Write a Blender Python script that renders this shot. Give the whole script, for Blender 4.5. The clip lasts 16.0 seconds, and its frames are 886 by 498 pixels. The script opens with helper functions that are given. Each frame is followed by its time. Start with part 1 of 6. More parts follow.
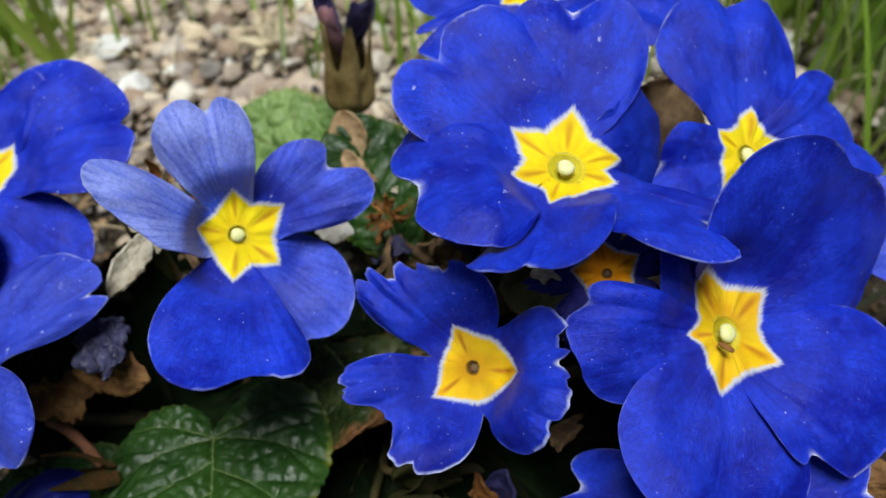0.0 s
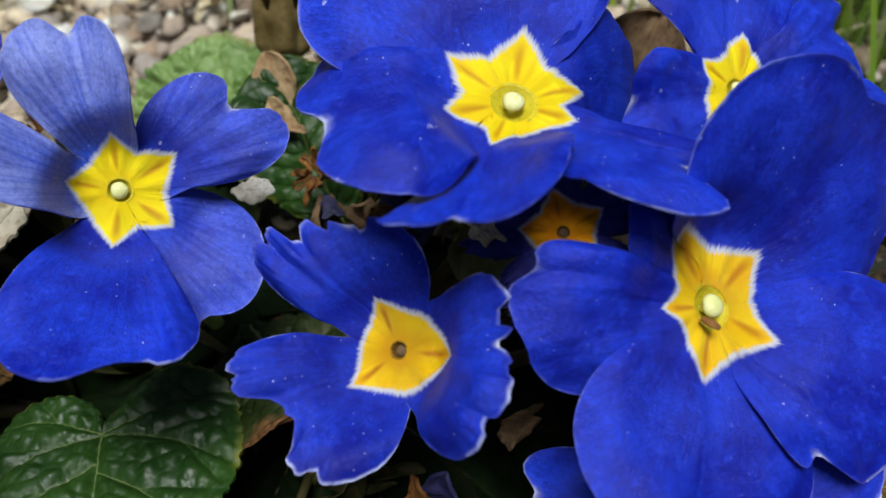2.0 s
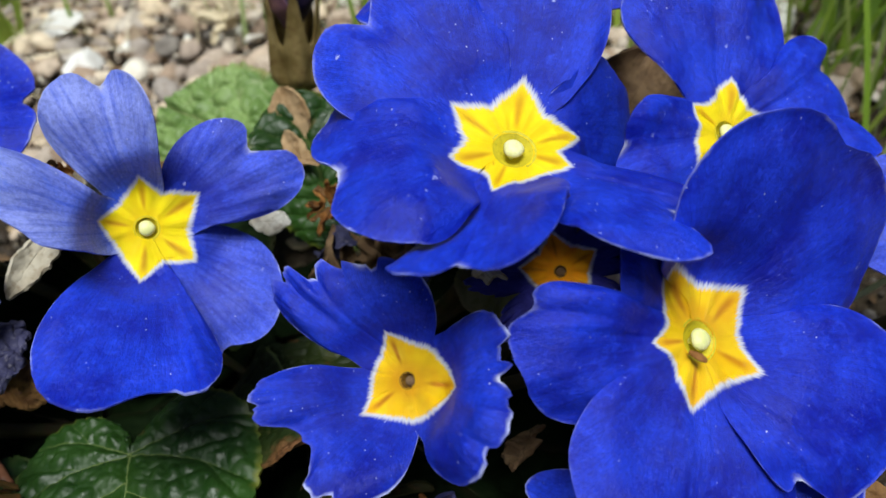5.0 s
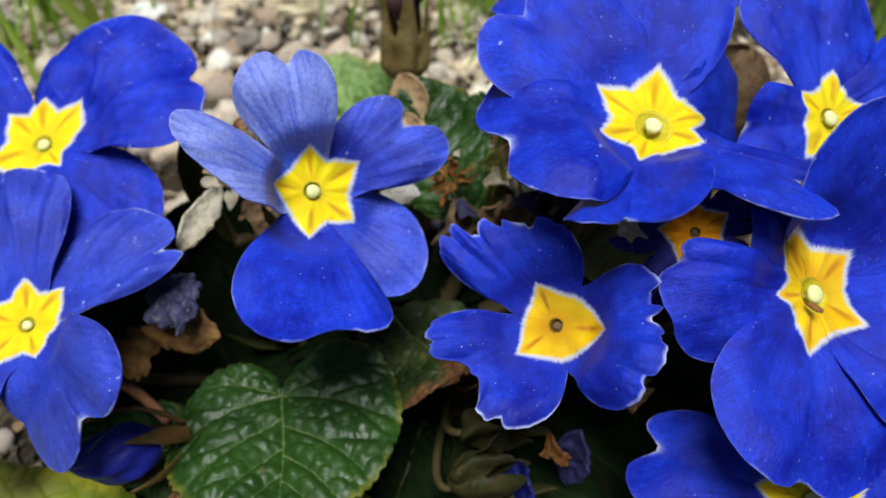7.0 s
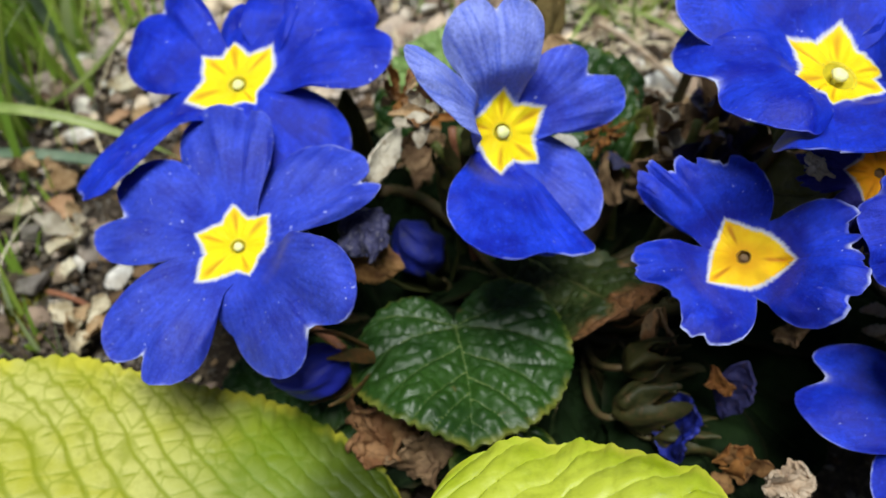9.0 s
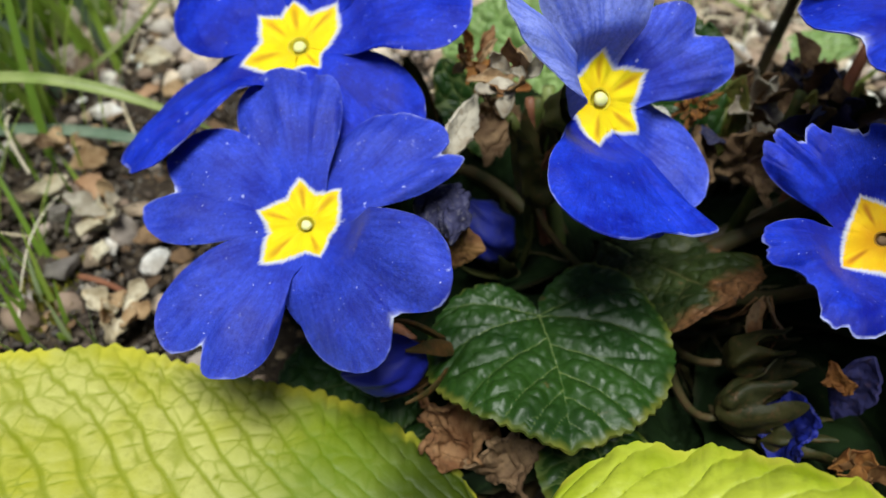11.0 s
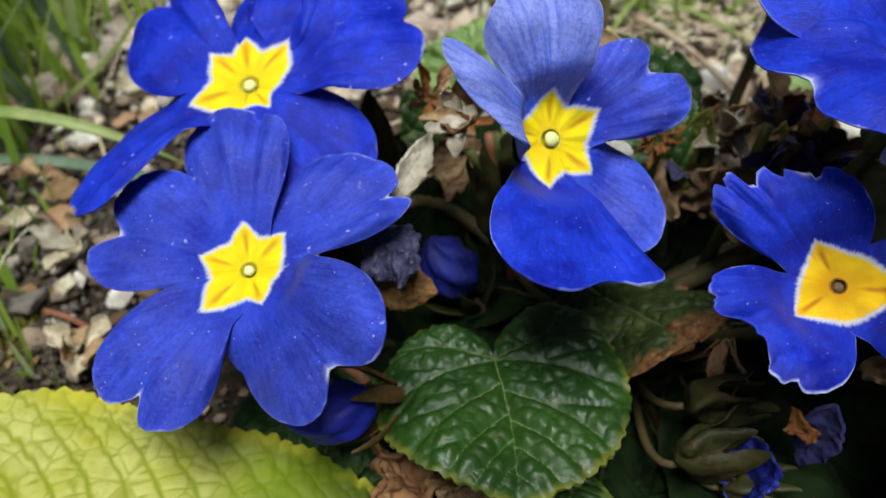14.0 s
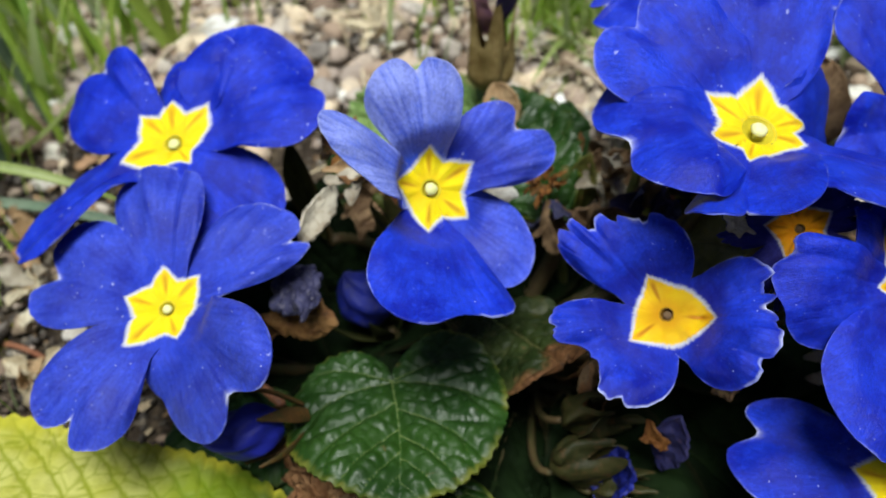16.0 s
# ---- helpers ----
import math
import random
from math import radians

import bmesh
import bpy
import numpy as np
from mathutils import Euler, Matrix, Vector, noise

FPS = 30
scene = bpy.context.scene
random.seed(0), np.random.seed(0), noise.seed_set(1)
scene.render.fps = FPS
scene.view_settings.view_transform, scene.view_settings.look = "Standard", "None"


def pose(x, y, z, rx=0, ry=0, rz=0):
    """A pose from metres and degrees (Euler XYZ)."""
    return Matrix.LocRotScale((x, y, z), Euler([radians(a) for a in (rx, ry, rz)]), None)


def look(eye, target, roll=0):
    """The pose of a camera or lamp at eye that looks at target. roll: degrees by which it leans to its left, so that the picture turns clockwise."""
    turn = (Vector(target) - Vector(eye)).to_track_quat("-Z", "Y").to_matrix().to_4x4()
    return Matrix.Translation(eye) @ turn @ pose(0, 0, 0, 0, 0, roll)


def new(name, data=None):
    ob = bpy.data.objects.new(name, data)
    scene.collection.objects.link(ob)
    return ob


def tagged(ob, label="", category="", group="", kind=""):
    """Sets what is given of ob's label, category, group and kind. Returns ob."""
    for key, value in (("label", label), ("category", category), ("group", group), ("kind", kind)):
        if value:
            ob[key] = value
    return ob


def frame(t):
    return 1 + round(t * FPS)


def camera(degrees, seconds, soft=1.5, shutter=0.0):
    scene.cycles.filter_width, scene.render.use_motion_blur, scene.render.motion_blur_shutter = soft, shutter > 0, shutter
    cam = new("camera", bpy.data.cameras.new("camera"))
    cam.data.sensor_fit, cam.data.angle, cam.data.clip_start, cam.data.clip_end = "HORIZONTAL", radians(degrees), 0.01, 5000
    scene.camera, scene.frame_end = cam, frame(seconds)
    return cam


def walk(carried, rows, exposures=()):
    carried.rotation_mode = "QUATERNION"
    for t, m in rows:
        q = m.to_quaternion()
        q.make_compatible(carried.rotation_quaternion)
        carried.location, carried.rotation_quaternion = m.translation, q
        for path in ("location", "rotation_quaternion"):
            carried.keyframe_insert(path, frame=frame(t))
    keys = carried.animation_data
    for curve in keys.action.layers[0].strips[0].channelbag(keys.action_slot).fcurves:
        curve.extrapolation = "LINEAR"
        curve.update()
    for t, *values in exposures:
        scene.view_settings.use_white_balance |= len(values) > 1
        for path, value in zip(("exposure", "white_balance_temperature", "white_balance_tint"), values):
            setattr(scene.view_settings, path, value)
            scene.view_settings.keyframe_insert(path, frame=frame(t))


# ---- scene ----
cam = camera(59.1, 16.0)
cam.data.dof.use_dof, cam.data.dof.focus_distance, cam.data.dof.aperture_fstop = True, 0.096, 25.0
PATH = [
    (0, (-0.00589, -0.00722, 0.13667), (-0.0694, 1.4, -1.2831), -4.77),
    (0.5, (-0.00347, -0.00455, 0.13364), (-0.0495, 1.3927, -1.2966), -4.55),
    (1, (-0.00166, -0.00354, 0.12979), (-0.0416, 1.3771, -1.3167), -4.33),
    (1.5, (-0.0014, 0.00066, 0.1254), (-0.0472, 1.3801, -1.3221), -4.36),
    (2, (0.00116, 0.00521, 0.11949), (-0.0384, 1.3755, -1.3368), -4.32),
    (2.5, (0.00378, 0.0081, 0.1166), (-0.039, 1.3712, -1.3463), -4.59),
    (3, (0.00484, 0.00822, 0.11599), (-0.0505, 1.3648, -1.3526), -5.37),
    (3.2, (0.00541, 0.00854, 0.11754), (-0.0476, 1.3645, -1.3517), -5.22),
    (5.3, (0.00043, 0.00178, 0.129), (-0.0722, 1.3788, -1.3197), -5.30),
    (5.5, (-0.00255, 4e-05, 0.13037), (-0.0637, 1.3796, -1.3164), -4.47),
    (6, (-0.00533, -0.00385, 0.13094), (-0.0646, 1.3816, -1.3103), -3.94),
    (6.5, (-0.00931, -0.00574, 0.13229), (-0.07, 1.3813, -1.3073), -3.92),
    (7, (-0.01743, -0.00945, 0.13414), (-0.0857, 1.3696, -1.3128), -4.08),
    (7.5, (-0.02293, -0.01348, 0.1368), (-0.0959, 1.3713, -1.3044), -3.64),
    (8, (-0.02879, -0.0173, 0.14062), (-0.1014, 1.3752, -1.2931), -3.40),
    (8.5, (-0.03718, -0.02266, 0.14046), (-0.1145, 1.3733, -1.2897), -2.60),
    (9, (-0.04639, -0.0232, 0.13425), (-0.1145, 1.3595, -1.3092), -2.28),
    (9.5, (-0.05273, -0.02135, 0.13146), (-0.114, 1.3566, -1.3168), -1.92),
    (10, (-0.05706, -0.0212, 0.1301), (-0.1219, 1.3563, -1.3185), -1.78),
    (10.2, (-0.05978, -0.0202, 0.12861), (-0.1227, 1.3516, -1.3254), -1.64),
    (12.3, (-0.05703, -0.0117, 0.11983), (-0.1662, 1.3541, -1.3371), -3.66),
    (12.5, (-0.05604, -0.01134, 0.11946), (-0.1696, 1.3592, -1.3327), -3.76),
    (13, (-0.05512, -0.01015, 0.1212), (-0.17, 1.3642, -1.3272), -3.64),
    (13.5, (-0.05328, -0.00968, 0.12052), (-0.1655, 1.3609, -1.3317), -3.63),
    (14, (-0.05034, -0.00973, 0.12507), (-0.1577, 1.3723, -1.3166), -3.34),
    (14.5, (-0.04698, -0.01242, 0.12773), (-0.1574, 1.3744, -1.3091), -3.79),
    (15, (-0.04414, -0.01461, 0.13187), (-0.1532, 1.3773, -1.3001), -3.86),
    (15.5, (-0.03674, -0.01741, 0.13562), (-0.139, 1.3778, -1.2937), -3.81),
    (16, (-0.03264, -0.01803, 0.13842), (-0.1349, 1.3924, -1.2759), -4.23),
]
walk(cam, [(t, look(eye, target, roll)) for t, eye, target, roll in PATH],
     exposures=((0.0, -0.30), (3.0, -0.38), (5.5, -0.17), (7.0, -0.16), (9.0, -0.08), (10.0, -0.10), (12.5, -0.20), (14.0, -0.20), (16.0, -0.10)))

# ---- light: soft daylight under a thin overcast ----
SUN_TILT, SUN_TURN = 13.0, 4.0
world = bpy.data.worlds.new("daylight")
scene.world = world
world.use_nodes = True
sky = world.node_tree.nodes.new("ShaderNodeTexSky")
sky.sky_type, sky.sun_disc = "NISHITA", False
sky.sun_elevation, sky.sun_rotation = radians(90 - SUN_TILT), radians(180 + SUN_TURN)
sky.air_density, sky.dust_density = 1.0, 2.5
background = world.node_tree.nodes["Background"]
background.inputs[1].default_value = 0.038
world.node_tree.links.new(sky.outputs[0], background.inputs[0])
sun = new("sun", bpy.data.lights.new("sun", "SUN"))
sun.data.energy, sun.data.angle, sun.data.color = 5.3, radians(28), (0.94, 0.98, 0.95)
sun.matrix_world = pose(0, 0, 2, SUN_TILT, 0, SUN_TURN)

# ---- node helpers ----


class Mat:
    """A node material with a short way to add nodes."""

    def __init__(self, name):
        self.m = bpy.data.materials.new(name)
        self.m.use_nodes = True
        self.t = self.m.node_tree
        self.b = self.t.nodes["Principled BSDF"]

    def link(self, a, b):
        self.t.links.new(a, b)

    def put(self, socket, v):
        if hasattr(v, "is_linked"):
            self.link(v, socket)
        elif v is not None:
            socket.default_value = (*v, 1.0) if isinstance(v, tuple) and len(v) == 3 and socket.type == "RGBA" else v

    def attr(self, name):
        n = self.t.nodes.new("ShaderNodeAttribute")
        n.attribute_name = name
        return n.outputs["Fac"]

    def math(self, op, a, b=0.0, c=0.0):
        n = self.t.nodes.new("ShaderNodeMath")
        n.operation = op
        for s, v in zip(n.inputs, (a, b, c)):
            self.put(s, v)
        return n.outputs[0]

    def ramp(self, v, lo, hi, a=0.0, b=1.0):
        n = self.t.nodes.new("ShaderNodeMapRange")
        n.interpolation_type = "SMOOTHSTEP"
        for s, x in zip(n.inputs, (v, lo, hi, a, b)):
            self.put(s, x)
        return n.outputs[0]

    def noise(self, scale, detail=3.0, rough=0.55, vec=None, distort=0.0):
        n = self.t.nodes.new("ShaderNodeTexNoise")
        n.inputs["Scale"].default_value, n.inputs["Detail"].default_value = scale, detail
        n.inputs["Roughness"].default_value, n.inputs["Distortion"].default_value = rough, distort
        self.link(vec or self.place(), n.inputs["Vector"])
        return n.outputs["Fac"]

    def cells(self, scale, vec=None, feature="F1"):
        n = self.t.nodes.new("ShaderNodeTexVoronoi")
        n.feature = feature
        n.inputs["Scale"].default_value = scale
        self.link(vec or self.place(), n.inputs["Vector"])
        return n.outputs["Distance"]

    def place(self):
        n = self.t.nodes.new("ShaderNodeNewGeometry")
        return n.outputs["Position"]

    def island(self):
        return self.t.nodes.new("ShaderNodeNewGeometry").outputs["Random Per Island"]

    def chance(self):
        return self.t.nodes.new("ShaderNodeObjectInfo").outputs["Random"]

    def vec(self, x, y, z=0.0):
        n = self.t.nodes.new("ShaderNodeCombineXYZ")
        for s, v in zip(n.inputs, (x, y, z)):
            self.put(s, v)
        return n.outputs[0]

    def mix(self, f, a, b, blend="MIX"):
        n = self.t.nodes.new("ShaderNodeMix")
        n.data_type, n.blend_type = "RGBA", blend
        self.put(n.inputs[0], f)
        self.put(n.inputs[6], a)
        self.put(n.inputs[7], b)
        return n.outputs[2]

    def steps(self, v, *stops):
        n = self.t.nodes.new("ShaderNodeValToRGB")
        r = n.color_ramp
        while len(r.elements) < len(stops):
            r.elements.new(0.5)
        for e, (p, c) in zip(r.elements, stops):
            e.position, e.color = p, (*c, 1.0)
        self.put(n.inputs[0], v)
        return n.outputs[0]

    def done(self, colour, rough=0.6, bump=None, depth=0.0002, strength=0.5, spec=0.4, sheen=0.0, sub=0.0, through_light=None):
        b = self.b
        self.put(b.inputs["Base Color"], colour)
        self.put(b.inputs["Roughness"], rough)
        b.inputs["Specular IOR Level"].default_value = spec
        if sheen:
            b.inputs["Sheen Weight"].default_value, b.inputs["Sheen Roughness"].default_value = sheen, 0.45
        if bump is not None:
            n = self.t.nodes.new("ShaderNodeBump")
            n.inputs["Strength"].default_value, n.inputs["Distance"].default_value = strength, depth
            self.put(n.inputs["Height"], bump)
            self.link(n.outputs[0], b.inputs["Normal"])
        if through_light:
            out = self.t.nodes["Material Output"]
            tr = self.t.nodes.new("ShaderNodeBsdfTranslucent")
            self.put(tr.inputs[0], colour)
            mx = self.t.nodes.new("ShaderNodeMixShader")
            mx.inputs[0].default_value = through_light
            self.link(b.outputs[0], mx.inputs[1])
            self.link(tr.outputs[0], mx.inputs[2])
            self.link(mx.outputs[0], out.inputs[0])
        return self.m


# ---- materials ----


def petal_material(name, deep, light, eye, eye_low, fade=0.0, rim_most=0.75, dust=0.0, warm=0.12, glow=0.09):
    k = Mat(name)
    rad, ang, edge = k.attr("rad"), k.attr("ang"), k.attr("edge")
    blot = k.noise(130, 6, 0.62)
    streak = k.noise(1.0, 3, vec=k.vec(k.math("MULTIPLY", ang, 22.0), k.math("MULTIPLY", rad, 0.9), k.math("MULTIPLY", k.chance(), 40.0)))
    vein = k.noise(1.0, 2, vec=k.vec(k.math("MULTIPLY", ang, 95.0), k.math("MULTIPLY", rad, 2.2), k.math("MULTIPLY", k.chance(), 9.0)))
    f = k.math("ADD", k.math("MULTIPLY", blot, 0.82), k.math("MULTIPLY", streak, 0.18))
    col = k.mix(k.ramp(f, 0.34, 0.66), deep, light)
    col = k.mix(k.ramp(vein, 0.50, 0.70, 0.0, 0.25), col, tuple(c * 0.45 for c in deep))
    if fade:
        worn = k.ramp(k.math("ADD", edge, k.math("MULTIPLY", k.noise(90, 3), 0.5)), 0.38, 1.0)
        worn = k.math("MULTIPLY", worn, k.ramp(streak, 0.30, 0.60, 0.45, 1.0))
        col = k.mix(k.math("MULTIPLY", worn, fade), col, (0.36, 0.43, 0.99))
    # cell grain drawn out along the petal, dark mottles and pale bloom
    grain = k.noise(1.0, 3, 0.7, vec=k.vec(k.math("MULTIPLY", ang, 210.0), k.math("MULTIPLY", rad, 13.0), k.math("MULTIPLY", k.chance(), 17.0)))
    col = k.mix(k.ramp(grain, 0.40, 0.68, 0.0, 0.15 if fade > 0.5 else 0.30), col, tuple(c * 0.3 for c in deep))
    col = k.mix(k.ramp(k.noise(1700, 4, 0.7), 0.40, 0.66, 0.0, 0.30), col, tuple(c * 0.4 for c in deep))
    col = k.mix(k.ramp(k.noise(500, 5, 0.75), 0.52, 0.74, 0.0, 0.40), col, tuple(min(1, c * 1.45 + 0.012) for c in light))
    # broken pale rim, the white corner of the notch, specks and smears of dust
    ragged_rim = k.math("ADD", edge, k.math("MULTIPLY", k.math("SUBTRACT", k.noise(600, 4, 0.7), 0.5), 0.05))
    rim = k.math("MULTIPLY", k.ramp(ragged_rim, 0.982 if rim_most < 0.9 else 0.96, 1.0), k.ramp(k.noise(170, 4), 0.44, 0.66, 0.06, 1.0))
    col = k.mix(k.math("MULTIPLY", rim, rim_most), col, (0.52, 0.56, 0.86))
    col = k.mix(k.math("MULTIPLY", k.attr("notch"), k.ramp(k.chance(), 0.25, 0.45)), col, (0.78, 0.80, 0.90))
    speck = k.math("MULTIPLY", k.ramp(k.math("ADD", k.cells(900), k.math("MULTIPLY", k.noise(3100, 3), 0.30)), 0.25, 0.17), k.ramp(k.noise(150, 4), 0.50 - dust, 0.64 - dust))
    fleck = k.math("MULTIPLY", k.ramp(k.math("ADD", k.cells(300), k.math("MULTIPLY", k.noise(1700, 4, 0.75), 0.6)), 0.40, 0.30), k.ramp(k.noise(70, 3), 0.58 - dust, 0.63 - dust))
    col = k.mix(k.math("MULTIPLY", k.math("MAXIMUM", speck, k.math("MULTIPLY", fleck, 0.7)), 0.9), col, (0.62, 0.66, 0.92))
    scuff = k.ramp(k.noise(1.0, 5, 0.78, vec=k.vec(k.math("MULTIPLY", ang, 34.0), k.math("MULTIPLY", rad, 6.0), k.math("MULTIPLY", k.chance(), 31.0))), 0.64, 0.76)
    col = k.mix(k.math("MULTIPLY", scuff, 0.45), col, (0.34, 0.40, 0.85))
    # the star round the eye
    fuzz = k.noise(1.0, 2, vec=k.vec(k.math("MULTIPLY", ang, 46.0), k.math("MULTIPLY", rad, 2.2), k.chance()))
    mid = k.attr("mid")
    d = k.math("ADD", k.attr("star"), k.math("MULTIPLY", k.math("SUBTRACT", fuzz, 0.5), 0.16))
    col = k.mix(k.math("MULTIPLY", k.ramp(d, 0.115, 0.02), 0.80), col, (0.78, 0.79, 0.80))
    gold = k.mix(k.ramp(k.noise(300, 3), 0.35, 0.7), eye, eye_low)
    line = k.math("MULTIPLY", k.ramp(k.math("ABSOLUTE", mid), 0.15, 0.0), k.math("MULTIPLY", k.ramp(rad, 0.25, 0.5), k.ramp(rad, 1.0, 0.7)))
    gold = k.mix(k.ramp(k.math("ADD", rad, k.math("MULTIPLY", fuzz, 0.25)), 0.66, 0.30, 0.0, warm), gold, (0.74, 0.30, 0.003))
    gold = k.mix(k.math("MULTIPLY", line, 0.6 + 0.5 * warm), gold, (0.55, 0.17, 0.004))
    col = k.mix(k.ramp(d, 0.025, -0.05), col, gold)
    bump = k.math("ADD", k.math("MULTIPLY", streak, 0.28), k.math("MULTIPLY", k.noise(1500, 4, 0.65), 0.30))
    bump = k.math("ADD", bump, k.math("MULTIPLY", grain, 0.24))
    bump = k.math("ADD", bump, k.math("MULTIPLY", k.noise(3600, 3, 0.6), 0.20))
    return k.done(col, k.ramp(blot, 0.3, 0.7, 0.38, 0.55), bump, 0.0005, 0.75, 0.30, 0.0, through_light=glow)


EYE, EYE_LOW = (1.0, 0.80, 0.003), (0.98, 0.70, 0.003)
BLUE = petal_material("blue_petal", (0.004, 0.012, 0.38), (0.012, 0.056, 0.78), EYE, EYE_LOW, 0.0, 0.5, 0.03)
PALE_BLUE = petal_material("pale_blue_petal", (0.018, 0.060, 0.58), (0.045, 0.135, 0.90), EYE, EYE_LOW, 0.9, 0.5, 0.03, glow=0.14)
SOFT_BLUE = petal_material("soft_blue_petal", (0.005, 0.016, 0.42), (0.017, 0.066, 0.80), EYE, EYE_LOW, 0.18, 0.5, 0.03)
OCHRE_BLUE = petal_material("ochre_eyed_petal", (0.004, 0.010, 0.36), (0.011, 0.048, 0.74), (0.96, 0.62, 0.004), (0.92, 0.50, 0.003), 0.0, 0.4, 0.03, 0.4)
RAGGED_BLUE = petal_material("ragged_petal", (0.004, 0.010, 0.33), (0.012, 0.050, 0.70), (0.96, 0.62, 0.004), (0.92, 0.50, 0.003), 0.0, 1.0, 0.06, 0.6)
HAZE_BLUE = petal_material("hazy_blue_petal", (0.007, 0.017, 0.36), (0.024, 0.064, 0.68), EYE, EYE_LOW, 0.08, 0.5, 0.11)
DUSTY_BLUE = petal_material("dusty_blue_petal", (0.003, 0.010, 0.36), (0.011, 0.048, 0.74), EYE, EYE_LOW, 0.0, 0.4, 0.08)
OLD_BLUE = petal_material("faded_petal", (0.012, 0.013, 0.20), (0.045, 0.045, 0.34), (1.0, 0.50, 0.006), (0.96, 0.36, 0.004), glow=0.4)


def plain_material(name, a, b, scale, rough=0.7, depth=0.0003, c=None, light=None, spec=0.35):
    k = Mat(name)
    col = k.mix(k.ramp(k.noise(scale, 4), 0.35, 0.65), a, b)
    col = k.mix(k.ramp(k.noise(scale * 4.3, 4, 0.65), 0.5, 0.72, 0.0, 0.6), col, c or tuple(x * 0.5 for x in a))
    return k.done(col, rough, k.noise(scale * 5, 5, 0.65), depth, 0.6, spec, through_light=light)


STIGMA = plain_material("stigma_flesh", (0.72, 0.74, 0.28), (0.82, 0.80, 0.42), 700, 0.5, 0.0001, (0.66, 0.66, 0.2))
THROAT = plain_material("throat", (0.50, 0.41, 0.014), (0.62, 0.52, 0.025), 500, 0.6, 0.0001)
DARK_THROAT = plain_material("dark_throat", (0.10, 0.045, 0.006), (0.20, 0.10, 0.010), 500, 0.6, 0.0001)
CALYX_DRY = plain_material("calyx_dry", (0.20, 0.14, 0.045), (0.36, 0.27, 0.11), 200, 0.5, 0.0003, (0.13, 0.055, 0.02), 0.4)
CALYX = plain_material("calyx_green", (0.06, 0.085, 0.016), (0.11, 0.12, 0.03), 240, 0.55, 0.0002, (0.14, 0.07, 0.02), 0.15)
STEM = plain_material("stem", (0.055, 0.055, 0.018), (0.10, 0.07, 0.03), 180, 0.55, 0.0002, (0.09, 0.03, 0.02))
SEPAL = plain_material("olive_brown_sepal", (0.055, 0.050, 0.012), (0.12, 0.060, 0.018), 210, 0.6, 0.0003, (0.26, 0.10, 0.025), 0.2)
HUSK_GREEN = plain_material("old_calyx", (0.026, 0.030, 0.007), (0.060, 0.056, 0.016), 190, 0.55, 0.0004, (0.14, 0.07, 0.03), 0.2)
HUSK_LIGHT = plain_material("olive_sepal", (0.075, 0.085, 0.016), (0.15, 0.15, 0.035), 170, 0.5, 0.0003, (0.22, 0.10, 0.03), 0.25)
SCORCH = plain_material("scorched_edge", (0.16, 0.065, 0.022), (0.30, 0.16, 0.07), 230, 0.75, 0.0006, (0.06, 0.03, 0.014), 0.12)
TAN_DRY = plain_material("tan_dry", (0.34, 0.21, 0.10), (0.52, 0.36, 0.20), 200, 0.75, 0.0004, (0.20, 0.10, 0.04), 0.2)
TAN_PALE = plain_material("pale_tan_dry", (0.42, 0.30, 0.20), (0.60, 0.48, 0.36), 220, 0.75, 0.0005, (0.22, 0.12, 0.06), 0.2)
PETAL_DRY = plain_material("dry_cream_petal", (0.52, 0.42, 0.26), (0.72, 0.66, 0.50), 170, 0.7, 0.0004, (0.30, 0.20, 0.09), 0.25)
MOSS = plain_material("moss", (0.10, 0.11, 0.008), (0.26, 0.24, 0.02), 260, 0.8, 0.0005, (0.05, 0.05, 0.006), 0.2)
DRY_PALE = plain_material("dry_pale", (0.36, 0.30, 0.22), (0.55, 0.50, 0.40), 190, 0.8, 0.0004, (0.2, 0.13, 0.07), 0.15)
DRY_BROWN = plain_material("dry_brown", (0.14, 0.08, 0.04), (0.30, 0.19, 0.10), 240, 0.8, 0.0005, (0.05, 0.025, 0.012), 0.12)
DRY_ORANGE = plain_material("dry_orange", (0.13, 0.055, 0.016), (0.25, 0.13, 0.045), 240, 0.75, 0.0006, (0.045, 0.02, 0.01), 0.15)
WITHER_BLUE = plain_material("withered_blue", (0.014, 0.014, 0.05), (0.05, 0.05, 0.12), 300, 0.7, 0.0006, (0.17, 0.16, 0.20), 0.05)
ROSE_DRY = plain_material("dry_rose", (0.22, 0.10, 0.16), (0.36, 0.18, 0.18), 240, 0.65, 0.0003, (0.30, 0.14, 0.05), 0.2)
VIOLET_PALE = plain_material("pale_violet", (0.022, 0.022, 0.10), (0.055, 0.055, 0.18), 260, 0.6, 0.0003, (0.10, 0.06, 0.08), 0.15)
VIOLET_DARK = plain_material("dark_violet", (0.014, 0.010, 0.045), (0.03, 0.022, 0.08), 260, 0.6, 0.0003, (0.07, 0.03, 0.07), 0.1)
RED_STALK = plain_material("red_stalk", (0.17, 0.06, 0.03), (0.26, 0.11, 0.06), 160, 0.5, 0.0002, (0.08, 0.03, 0.02))
WILT_BLUE = plain_material("wilted_blue", (0.003, 0.006, 0.10), (0.008, 0.016, 0.22), 200, 0.6, 0.0003, (0.05, 0.05, 0.12), 0.05)
RUST = plain_material("rust", (0.20, 0.07, 0.015), (0.36, 0.16, 0.04), 260, 0.75, 0.0004, (0.08, 0.03, 0.01), 0.2)
